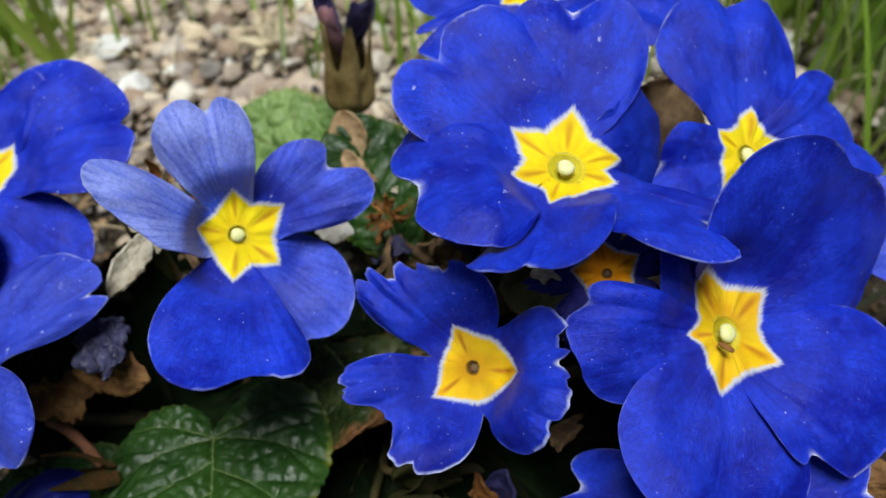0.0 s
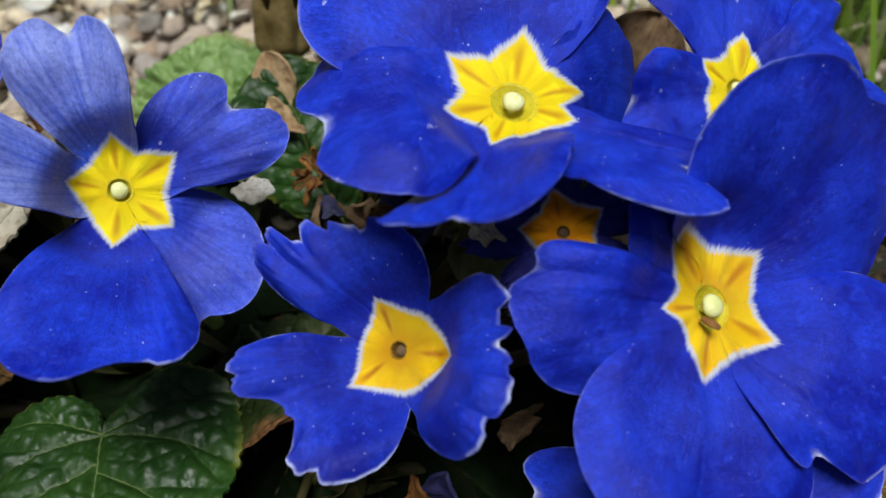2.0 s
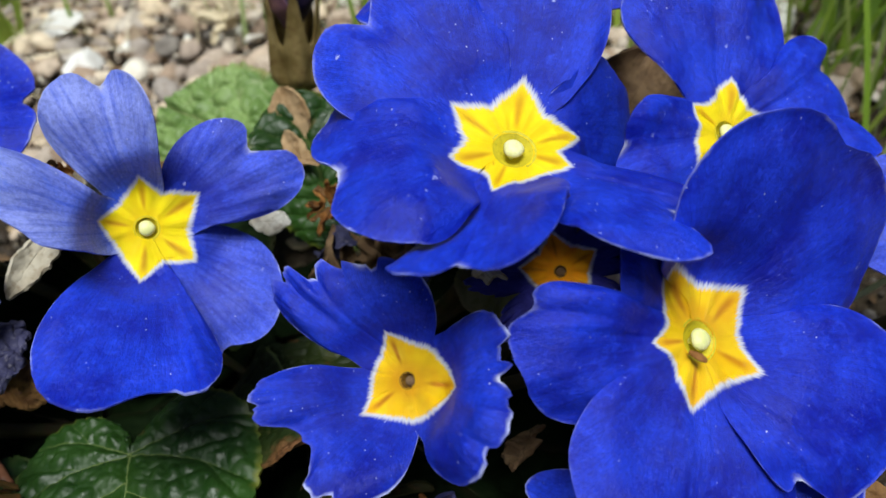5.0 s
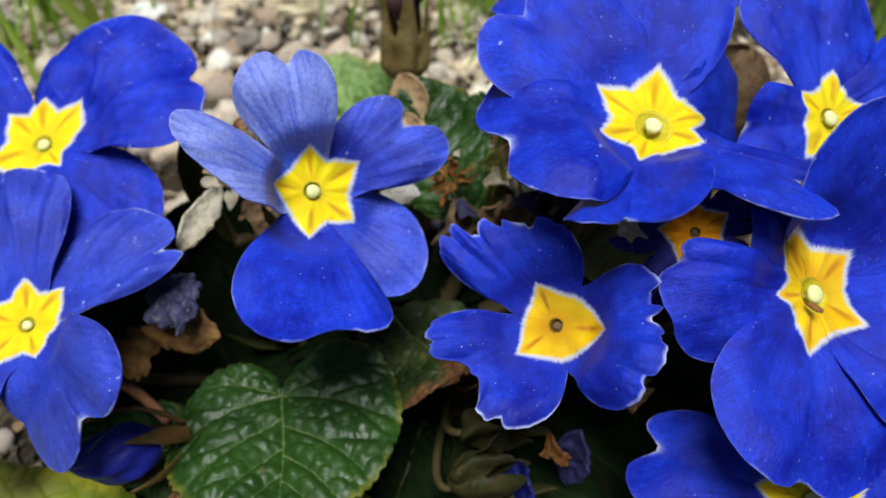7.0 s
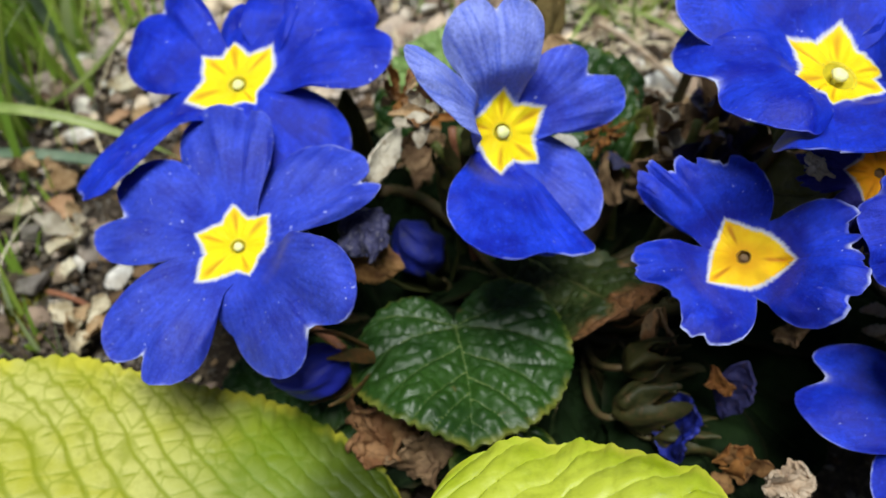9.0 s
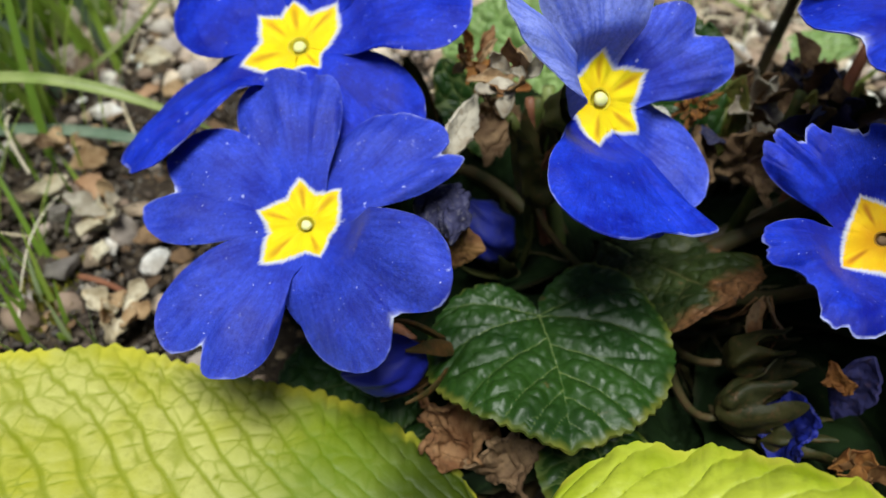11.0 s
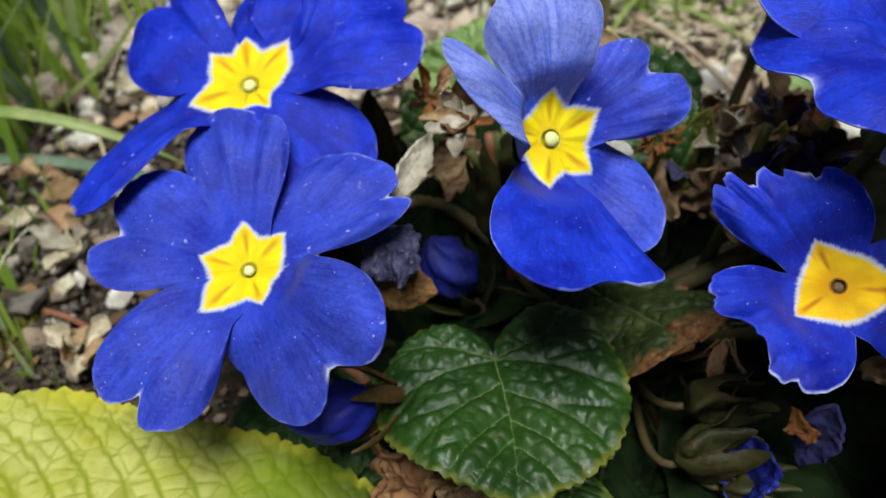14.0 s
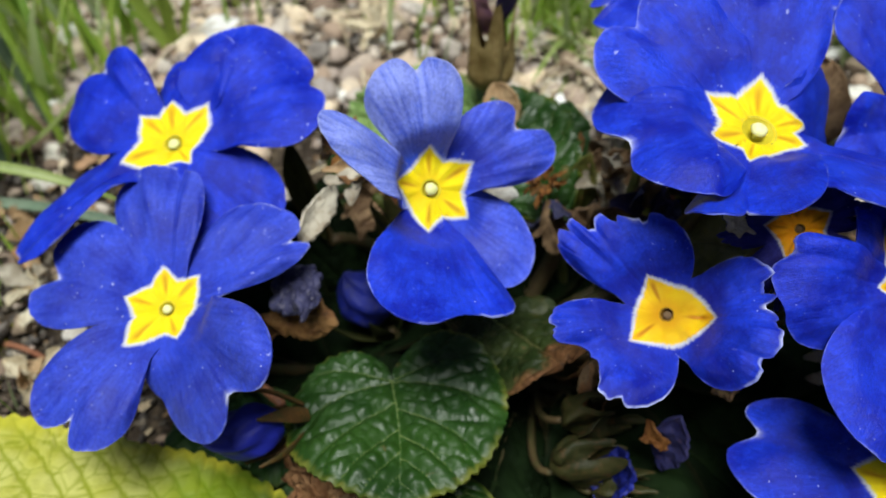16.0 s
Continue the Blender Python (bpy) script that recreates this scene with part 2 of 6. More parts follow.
BUD_BLUE = plain_material("bud_blue", (0.008, 0.012, 0.22), (0.014, 0.022, 0.34), 120, 0.55, 0.0002, (0.006, 0.008, 0.14))


def leaf_material(name, low, high, vein, edge_tint, rough=0.34, light=0.1, spot=(0.16, 0.09, 0.03), spots=0.35, vein_from=0.5, vein_to=0.98, root=None, spec=0.5, scorch=None):
    k = Mat(name)
    col = k.mix(k.ramp(k.noise(75, 4), 0.35, 0.66), low, high)
    col = k.mix(k.ramp(k.noise(420, 4, 0.65), 0.45, 0.75, 0.0, 0.4), col, tuple(x * 0.6 for x in low))
    ve = k.attr("vein")
    col = k.mix(k.ramp(ve, vein_from, vein_to, 0.0, 0.85), col, vein)
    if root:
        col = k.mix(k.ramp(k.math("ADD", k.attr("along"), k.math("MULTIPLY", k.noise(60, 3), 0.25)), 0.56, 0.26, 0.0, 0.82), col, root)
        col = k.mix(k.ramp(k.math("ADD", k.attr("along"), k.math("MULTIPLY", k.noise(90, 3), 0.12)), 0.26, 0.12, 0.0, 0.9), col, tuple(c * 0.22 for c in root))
    col = k.mix(k.math("MULTIPLY", k.ramp(k.attr("edge"), 0.84, 1.0), k.ramp(k.noise(120, 3), 0.35, 0.6)), col, edge_tint)
    col = k.mix(k.math("MULTIPLY", k.ramp(k.noise(260, 4, 0.6), 0.66, 0.74), spots), col, spot)
    if scorch:
        burnt = k.ramp(k.math("ADD", k.attr("along"), k.math("MULTIPLY", k.noise(110, 5, 0.65), 0.6)), 1.12, 1.26)
        col = k.mix(burnt, col, k.mix(k.ramp(k.noise(600, 4, 0.7), 0.4, 0.65), scorch, tuple(c * 0.3 for c in scorch)))
    return k.done(col, k.ramp(k.noise(300, 3), 0.3, 0.7, rough - 0.06, rough + 0.12), k.noise(900, 4, 0.6), 0.0002, 0.5, spec, through_light=light)


LEAF_GREEN = leaf_material("leaf_green", (0.010, 0.038, 0.004), (0.022, 0.066, 0.007), (0.15, 0.20, 0.06), (0.15, 0.16, 0.02), 0.45, spec=0.42, vein_from=0.2)
LEAF_MID = leaf_material("leaf_mid", (0.014, 0.046, 0.008), (0.028, 0.078, 0.014), (0.07, 0.11, 0.03), (0.06, 0.09, 0.02), 0.5, spec=0.3)
# darker than real foliage: shade inside the clump is put into this colour
LEAF_SHADED = leaf_material("leaf_shaded", (0.004, 0.008, 0.003), (0.008, 0.018, 0.005), (0.014, 0.026, 0.008), (0.016, 0.016, 0.007), 0.75, 0.04, (0.03, 0.02, 0.008), 0.6, spec=0.05)
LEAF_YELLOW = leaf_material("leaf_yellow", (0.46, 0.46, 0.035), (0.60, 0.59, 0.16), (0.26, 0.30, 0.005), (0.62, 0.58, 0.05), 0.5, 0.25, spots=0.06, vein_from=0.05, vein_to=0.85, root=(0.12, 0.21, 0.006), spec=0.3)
LEAF_LIME = leaf_material("leaf_lime", (0.36, 0.45, 0.010), (0.52, 0.58, 0.05), (0.52, 0.56, 0.16), (0.56, 0.55, 0.05), 0.42, 0.25, spots=0.03, vein_from=0.4)
LEAF_KHAKI = leaf_material("leaf_khaki", (0.11, 0.11, 0.03), (0.24, 0.22, 0.09), (0.28, 0.25, 0.12), (0.30, 0.22, 0.10), 0.55, 0.15, (0.16, 0.08, 0.03), 0.6, spec=0.2)
LEAF_SCORCHED = leaf_material("leaf_scorched", (0.012, 0.024, 0.004), (0.034, 0.050, 0.010), (0.10, 0.10, 0.035), (0.20, 0.09, 0.03), 0.5, 0.08, (0.16, 0.07, 0.02), 0.8, spec=0.25, scorch=(0.24, 0.11, 0.045))
LEAF_PALE = leaf_material("leaf_pale", (0.12, 0.22, 0.05), (0.25, 0.37, 0.12), (0.32, 0.36, 0.17), (0.30, 0.27, 0.10), 0.5, 0.15)
LEAF_OLIVE = leaf_material("leaf_olive", (0.014, 0.017, 0.004), (0.042, 0.045, 0.012), (0.06, 0.055, 0.02), (0.08, 0.05, 0.016), 0.6, 0.06, (0.05, 0.03, 0.012), 0.7, spec=0.14)
GRASS = Mat("grass_blade")
GRASS = GRASS.done(GRASS.steps(GRASS.island(), (0.0, (0.14, 0.26, 0.03)), (0.45, (0.27, 0.43, 0.05)), (0.75, (0.42, 0.54, 0.10)), (1.0, (0.42, 0.50, 0.32))), 0.5, GRASS.noise(700, 3), 0.0001, 0.4, 0.4, through_light=0.42)
BLADE = plain_material("pale_blade", (0.20, 0.28, 0.06), (0.30, 0.36, 0.12), 90, 0.45, 0.0001, (0.16, 0.2, 0.05), 0.15)
BLUE_BLADE = plain_material("bluish_blade", (0.13, 0.20, 0.13), (0.22, 0.28, 0.20), 90, 0.5, 0.0001, (0.1, 0.14, 0.08), 0.15)


def soil_material():
    k = Mat("soil")
    col = k.steps(k.noise(55, 6, 0.65), (0.3, (0.022, 0.016, 0.011)), (0.5, (0.050, 0.036, 0.025)), (0.7, (0.12, 0.09, 0.06)))
    col = k.mix(k.ramp(k.noise(420, 5, 0.7), 0.5, 0.7), col, (0.15, 0.11, 0.07))
    col = k.mix(k.ramp(k.noise(900, 4, 0.7), 0.58, 0.7), col, (0.03, 0.02, 0.013))
    return k.done(col, 0.9, k.math("ADD", k.noise(240, 6, 0.7), k.math("MULTIPLY", k.cells(420), 0.6)), 0.003, 0.9, 0.2)


def pebble_material(name, tone):
    k = Mat(name)
    tones = ((0.13, 0.09, 0.065), (0.25, 0.18, 0.13), (0.24, 0.21, 0.19), (0.38, 0.29, 0.21), (0.32, 0.29, 0.26), (0.50, 0.40, 0.28), (0.64, 0.58, 0.50))
    col = k.steps(k.island(), *((p, tuple(min(0.85, c * tone) for c in t)) for p, t in zip((0.0, 0.2, 0.4, 0.55, 0.72, 0.86, 1.0), tones)))
    col = k.mix(k.ramp(k.noise(330, 5, 0.65), 0.42, 0.7, 0.0, 0.5), col, tuple(c * tone for c in (0.11, 0.082, 0.06)))
    return k.done(col, 0.8, k.noise(700, 5, 0.65), 0.0006, 0.7, 0.3)


SOIL, PEBBLES, GRIT, CLOD, SAND = soil_material(), pebble_material("pebbles", 1.6), pebble_material("grit", 0.42), pebble_material("clod", 0.28), pebble_material("sand", 1.35)
LITTER = Mat("litter")
LITTER = LITTER.done(LITTER.mix(LITTER.ramp(LITTER.noise(500, 4, 0.65), 0.4, 0.7, 0.0, 0.6), LITTER.steps(LITTER.island(), (0.0, (0.09, 0.055, 0.03)), (0.4, (0.19, 0.115, 0.06)), (0.75, (0.33, 0.22, 0.12)), (1.0, (0.50, 0.40, 0.26))), (0.07, 0.04, 0.022)), 0.85, LITTER.noise(800, 4), 0.0005, 0.7, 0.25)
SHELL = plain_material("white_stone", (0.50, 0.45, 0.38), (0.80, 0.78, 0.73), 170, 0.7, 0.0005, (0.24, 0.18, 0.13))
WHITE_STONE = plain_material("clean_white_stone", (0.72, 0.70, 0.66), (0.85, 0.84, 0.82), 150, 0.6, 0.0004, (0.5, 0.45, 0.4))
TAN_STONE = plain_material("tan_stone", (0.24, 0.17, 0.115), (0.38, 0.29, 0.20), 190, 0.8, 0.0006, (0.11, 0.075, 0.05))
GREY_STONE = plain_material("grey_stone", (0.15, 0.13, 0.115), (0.26, 0.23, 0.20), 190, 0.8, 0.0006, (0.08, 0.065, 0.05))
WOOD = plain_material("wood_chip", (0.30, 0.16, 0.08), (0.42, 0.25, 0.14), 110, 0.8, 0.0004, (0.16, 0.08, 0.04))
BLACK_BIT = plain_material("black_bit", (0.012, 0.011, 0.014), (0.03, 0.027, 0.03), 150, 0.6, 0.0004)
STRAW = Mat("straw")
STRAW = STRAW.done(STRAW.steps(STRAW.island(), (0.0, (0.38, 0.29, 0.17)), (0.5, (0.58, 0.49, 0.33)), (1.0, (0.76, 0.69, 0.54))), 0.75, STRAW.noise(600, 4), 0.0002, 0.5, 0.3)

# ---- mesh helpers ----


def basis(n):
    n = np.array(n, float) / np.linalg.norm(n)
    ex = np.array([1.0, 0, 0]) - n[0] * n
    ex /= np.linalg.norm(ex)
    return np.stack([ex, np.cross(n, ex), n])


def smooth(x, a, b):
    q = np.clip((x - a) / (b - a), 0, 1)
    return q * q * (3 - 2 * q)


def wobble(p, scale, seed=0.0):
    """Smooth noise in -1..1 at each of the points p."""
    return np.array([noise.noise(Vector((x * scale + seed, y * scale - seed, z * scale + 2 * seed))) for x, y, z in np.reshape(p, (-1, 3))])


def mesh_of(name, verts, faces, material, attrs=None, flat=False):
    me = bpy.data.meshes.new(name)
    me.from_pydata([tuple(v) for v in verts], [], [tuple(f) for f in faces])
    for key, values in (attrs or {}).items():
        me.attributes.new(key, "FLOAT", "POINT").data.foreach_set("value", np.asarray(values, np.float32).ravel())
    me.materials.append(material)
    me.polygons.foreach_set("use_smooth", [not flat] * len(me.polygons))
    me.update()
    return me


def part(name, me, parent, label=""):
    ob = new(name, me)
    ob.parent = parent
    return tagged(ob, label)


def thing(name, at, label, category, group="", kind=""):
    ob = new(name)
    ob.empty_display_size = 0.01
    ob.location = at
    return tagged(ob, label, category, group, kind)


def sheet_faces(a, b, wrap=False):
    i, j = np.meshgrid(np.arange(a - 1), np.arange(b if wrap else b - 1), indexing="ij")
    k = (j + 1) % b
    return np.stack([i * b + j, i * b + k, (i + 1) * b + k, (i + 1) * b + j], -1).reshape(-1, 4)


def shell(grid, thick, attrs):
    """A sheet of points (a, b, 3) made into a closed skin of that thickness."""
    a, b, _ = grid.shape
    du, dv = np.gradient(grid, axis=0), np.gradient(grid, axis=1)
    n = np.cross(du, dv)
    n /= np.linalg.norm(n, axis=-1, keepdims=True) + 1e-12
    top, low = (grid + n * thick / 2).reshape(-1, 3), (grid - n * thick / 2).reshape(-1, 3)
    f = sheet_faces(a, b)
    ring = np.r_[np.arange(b), np.arange(2, a) * b - 1, np.arange(a * b - 1, a * b - b - 1, -1), np.arange(a - 2, 0, -1) * b]
    k, m = len(ring), 2 * a * b
    one = np.arange(k)
    two = np.roll(one, -1)
    side = np.stack([m + one, m + two, m + k + two, m + k + one], -1)
    faces = np.concatenate([f, f[:, ::-1] + a * b, side[:, ::-1]])
    spread = {key: np.r_[v.ravel(), v.ravel(), v.ravel()[ring], v.ravel()[ring]] for key, v in attrs.items()}
    return np.concatenate([top, low, top[ring], low[ring]]), faces, spread


def tube(points, radii, sides=10, ribs=0.0):
    """A swept tube along points; radii one a point; closed ends."""
    p = np.array(points, float)
    r = np.broadcast_to(np.array(radii, float), (len(p),))
    d = np.gradient(p, axis=0)
    d /= np.linalg.norm(d, axis=1, keepdims=True) + 1e-12
    up = np.array([0.3, 0.5, 0.8])
    x = np.cross(d, up)
    x /= np.linalg.norm(x, axis=1, keepdims=True)
    y = np.cross(d, x)
    a = np.linspace(0, 2 * np.pi, sides, endpoint=False)
    rr = r[:, None] * (1 + ribs * np.cos(5 * a))[None]
    v = p[:, None] + rr[..., None] * (np.cos(a)[None, :, None] * x[:, None] + np.sin(a)[None, :, None] * y[:, None])
    n = len(p)
    faces = [tuple(f) for f in sheet_faces(n, sides, True)]
    faces += [tuple(range(sides - 1, -1, -1)), tuple((n - 1) * sides + i for i in range(sides))]
    return v.reshape(-1, 3), faces


def arc(a, b, c, n=14):
    """A smooth bend from a by way of b to c."""
    t = np.linspace(0, 1, n)[:, None]
    a, b, c = (np.array(v, float) for v in (a, b, c))
    return (1 - t) ** 2 * a + 2 * t * (1 - t) * b + t**2 * c


# ---- flowers ----


def star_fields(r, phi, tips, inner=0.66):
    """For points at r, phi of the flower's face: radius over the nearest ray's, distance past the star's edge, angle to the ray."""
    tips = sorted((t[0] % 360, t[1] / 1000) for t in tips)
    a = np.radians([t[0] for t in tips] + [tips[0][0] + 360])
    rad = np.array([t[1] for t in tips] + [tips[0][1]])
    f = np.mod(phi - a[0], 2 * np.pi) + a[0]
    i = np.clip(np.searchsorted(a, f, side="right") - 1, 0, len(tips) - 1)
    gap = a[i + 1] - a[i]
    w = (f - a[i]) / gap
    side = np.where(w < 0.5, w, w - 1) * gap
    local = rad[i] * (1 - smooth(w, 0.2, 0.8)) + rad[i + 1] * smooth(w, 0.2, 0.8)
    h, th = np.minimum(gap / 2, 0.9), np.minimum(abs(side), np.minimum(gap / 2, 0.9))
    reach = inner * np.sin(h) / (inner * np.sin(h - th) + np.sin(th))
    return r / local, r / local - reach, side


def petal_mesh(p, star, n, order, ragged=0.0, material=None, seed=0.0, tips=(), halves=None, throat=1.0, fold=None, bites=()):
    """One heart-shaped petal in the flower's own frame. p: turn, length in mm, spread to its left and right, notch depth, rise,
    twist, bend (degrees), lopsidedness, fullness left and right, place of the notch."""
    az, length, tl, tr, nd, el, tw, bd, asy, sl, sr, v0 = p
    length, star = length / 1000, star / 1000
    az, tl, tr, el, tw, bd = (radians(x) for x in (az, tl, tr, el, tw, bd))
    nv, nu = (221 if ragged else 85), 26
    v = np.sin(np.pi / 2 * np.sin(np.linspace(-np.pi / 2, np.pi / 2, nv)))
    rho = length * np.maximum(1 - abs(v) ** 2.4, 1e-6) ** np.where(v > 0, sl, sr) * (1 - nd * np.exp(-(((v - v0) / 0.14) ** 2))) * (1 + asy * v)
    wave = np.array([noise.noise(Vector((x * 4, seed, 1.7))) for x in v])
    fine = np.array([noise.noise(Vector((x * 15, seed, 4.1))) for x in v])
    rho *= 1 + 0.012 * wave + 0.008 * fine
    if ragged:
        bite = np.array([max(0, noise.noise(Vector((x * 9, seed, 7.3))) - 0.02) for x in v])
        nick = np.array([0.55 * smooth(noise.noise(Vector((x * 11, seed, 2.2))), 0.12, 0.30) + 0.35 * noise.noise(Vector((x * 40, seed, 5.2))) for x in v])
        rho *= 1 - ragged * (bite * 0.45 + 0.16 * nick) * (1 - v**2)
    for place, wide, deep in bites:
        gnaw = np.array([noise.noise(Vector((x * 30, seed, 3.3))) for x in v])
        rho *= 1 - deep * smooth(wide - abs(v - place + 0.02 * gnaw), 0.0, 0.45 * wide)
    inner = 0.21 * star * throat
    rho = np.maximum(rho, inner * 1.15)
    u = np.linspace(0, 1, nu)[:, None] ** 0.9
    r = inner + (rho[None] - inner) * u
    spread = np.where(v > 0, tl, tr)
    half = np.pi / n
    hl, hr = halves or (half, half)
    side = np.where(v > 0, hl, hr)[None] * 1.16
    near = smooth(r, 0.25 * star, 0.6 * star) if order == 3.5 else smooth(r, 0.45 * star, 1.25 * star)
    th = v[None] * (side * (1 - near) + spread[None] * near)
    x, y = r * np.cos(th), r * np.sin(th)
    q = np.clip(x / length, -0.3, 1.3)
    a = el + bd * q / 2
    k = tw * np.clip(x / (0.35 * length), 0, 1)
    flat = smooth(r, 0.3 * star, 1.15 * star) if order == 3.5 else smooth(r, 0.55 * star, 1.5 * star)
    z = (x * np.sin(a) + y * np.sin(k)) * flat
    xr, yr = x * (1 + (np.cos(a) - 1) * flat), y * (1 + (np.cos(k) - 1) * flat)
    z += 0.0007 * order * (0.05 + 0.95 * (smooth(r, 0.4 * star, 1.1 * star) if order == 3.5 else smooth(r, 0.8 * star, 1.6 * star)))
    # soft ruffles, ribs and the crease along the middle
    out = smooth(r / length, 0.3, 1.0)
    ruffle = np.array([[noise.noise(Vector((vv * 2.4 + seed, uu * 1.6, seed * 1.3))) for vv in v] for uu in u[:, 0]])
    crease = np.array([[noise.noise(Vector((vv * 6.0 + seed, uu * 2.2, seed * 0.7 + 3.0))) for vv in v] for uu in u[:, 0]])
    ribs = np.array([noise.noise(Vector((vv * 26, seed, 9.0))) for vv in v])
    z += (0.0025 * ruffle + 0.0006 * crease + 0.00009 * ribs[None]) * out
    lobe = np.sin(np.pi * np.clip(abs(v), 0, 1)) ** 0.8
    z += (0.0011 * lobe[None] - 0.0012 * (abs(v)[None] ** 3)) * out - 0.0016 * smooth(u, 0.72, 1.0) * out
    z -= 0.0002 * np.exp(-((th / 0.05) ** 2)) * smooth(r, 0.3 * star, 0.7 * star) * (1 - 0.6 * out)
    z += 0.00045 * np.exp(-((abs(th) / half - 0.55) ** 2) / 0.06) * smooth(r, 0.25 * star, 0.6 * star) * (1 - smooth(r, 0.8 * star, 1.5 * star))
    if fold:
        # one side of the petal turned up about a line along it
        line, lift, way = fold
        over = yr * way - line
        soft_over = 0.0009 * np.logaddexp(0, over / 0.0009) * smooth(r, 0.6 * star, 1.6 * star)
        yr = yr - way * soft_over * (1 - math.cos(radians(lift)))
        z = z + soft_over * math.sin(radians(lift))
    c, s = np.cos(az), np.sin(az)
    grid = np.stack([c * xr - s * yr, s * xr + c * yr, z], -1)
    rr, star_d, mid = star_fields(r, th + az, tips)
    attrs = dict(rad=rr, ang=th, star=star_d, mid=mid, edge=u + 0 * r, notch=np.exp(-(((v[None] - v0) / 0.035) ** 2)) * smooth(u, 0.955, 0.985) * (nd > 0.05))
    attrs["edge"] = np.where(abs(v)[None] > 0.9995, 0.9, attrs["edge"])
    verts, faces, attrs = shell(grid, 0.00022, attrs)
    return mesh_of("petal", verts, faces, material or BLUE, attrs)


def turned(me, r):
    co = np.zeros(len(me.vertices) * 3, np.float32)
    me.vertices.foreach_get("co", co)
    me.vertices.foreach_set("co", (co.reshape(-1, 3) @ r).ravel())
    me.update()
    return me


def primrose(label, at, normal, star, petals, orders, foot, tips=(), n=None, ragged=0.0, stigma=True, material=None, seed=1.0, pale=(), soft=(), throat=1.0, folds=None, bites=None):
    """A primrose flower with its petals, eye, calyx and stalk down to its foot on the ground."""
    r = basis(normal)
    throat = throat if stigma else 0.66
    n = n or len(petals)
    tips = tips or [(p[0], star) for p in petals]
    f = thing("primrose_flower", at, label, "flower", "primrose flowers of the clump")
    turns = sorted(p[0] % 360 for p in petals)
    for i, (p, o) in enumerate(zip(petals, orders)):
        j = turns.index(p[0] % 360)
        gaps = [(turns[(j + 1) % len(turns)] - turns[j]) % 360, (turns[j] - turns[j - 1]) % 360]
        halves = [radians(min(g / 2, 76)) for g in gaps]
        part("petal", turned(petal_mesh(p, star, n, o, ragged, PALE_BLUE if i in pale else SOFT_BLUE if i in soft else material, seed * 3.7 + i * 1.9, tips, halves, throat, (folds or {}).get(i), (bites or {}).get(i, ())), r), f)
    s = star / 1000
    # the fused base of the petals, under them
    phi = np.linspace(-np.pi, np.pi, 73)[None, :-1] + np.zeros((9, 1))
    rad, star_d, mid = star_fields(s + 0 * phi, phi, tips)
    rim = s * 0.86 * np.minimum((rad - star_d) / rad, 0.85)
    rr = 0.2 * throat * s + (rim - 0.2 * throat * s) * np.linspace(0, 1, 9)[:, None]
    rad, star_d, mid = star_fields(rr, phi, tips)
    v = np.stack([rr * np.cos(phi), rr * np.sin(phi), 0.00012 + 0 * rr], -1).reshape(-1, 3)
    part("eye", mesh_of("eye", v @ r, sheet_faces(9, 72, True)[:, ::-1], material or BLUE, dict(rad=rad, star=star_d - 0.04, mid=mid, ang=phi * 0.5, edge=0 * rr)), f, "yellow star-shaped eye")
    # the throat: a small funnel with a raised lip
    prof = [(0.235, 0.00000), (0.225, 0.00003), (0.205, -0.0001), (0.18, -0.0004), (0.14, -0.0009), (0.08, -0.0014), (0.0, -0.0015)]
    prof = [(q * throat, z) for q, z in prof]
    a = np.linspace(0, 2 * np.pi, 25)[:-1]
    v = np.array([[(q * s * np.cos(b), q * s * np.sin(b), z + 0.0002) for b in a] for q, z in prof]).reshape(-1, 3)
    part("throat", mesh_of("throat", v @ r, sheet_faces(len(prof), 24, True)[:, ::-1], THROAT if stigma else DARK_THROAT), f)
    if stigma:
        prof = [(0.0, 0.0011), (0.08, 0.00105), (0.13, 0.0008), (0.15, 0.0004), (0.125, 0.0), (0.05, -0.0003), (0.04, -0.0015)]
        if throat < 1:
            prof = [(q * 0.75, z * 0.8 - 0.0004) for q, z in prof]
        v = np.array([[(q * s * (1 + 0.07 * np.cos(3 * b)) * np.cos(b), q * s * np.sin(b), z) for b in a] for q, z in prof]).reshape(-1, 3)
        part("stigma", mesh_of("stigma", v @ r, sheet_faces(len(prof), 24, True), STIGMA), f, "pale green-yellow round stigma")
    else:
        v, fc = tube([(0, 0, -0.0015), (0, 0, -0.0008), (0.0001, 0, -0.0003)], [0.0006, 0.0008, 0.0005], 8)
        part("anther", mesh_of("anther", v @ r, fc, DRY_BROWN), f)
    # corolla tube and ribbed calyx with five teeth
    down = -r[2]
    end = np.array(foot) - np.array(at)
    knee = down * 0.016
    v, fc = tube([down * 0.0015, down * 0.006, down * 0.013], [0.0023, 0.0019, 0.0021], 12)
    part("corolla_tube", mesh_of("corolla_tube", v, fc, CALYX), f)
    rows = []
    for d_, rad_, tooth in ((0.0165, 0.0012, 0), (0.0145, 0.0028, 0), (0.0115, 0.0033, 0), (0.009, 0.0033, 0.0), (0.0065, 0.0036, 0.5), (0.004, 0.0041, 1.0)):
        rows.append([((rad_ * (1 + 0.14 * np.cos(5 * b)) * np.cos(b)), rad_ * (1 + 0.14 * np.cos(5 * b)) * np.sin(b), -d_ - tooth * 0.0022 * (1 - np.cos(5 * b)) / 2) for b in np.linspace(0, 2 * np.pi, 41)[:-1]])
    part("calyx", mesh_of("calyx", np.array(rows).reshape(-1, 3) @ r, sheet_faces(6, 40, True), CALYX), f, "ribbed green calyx")
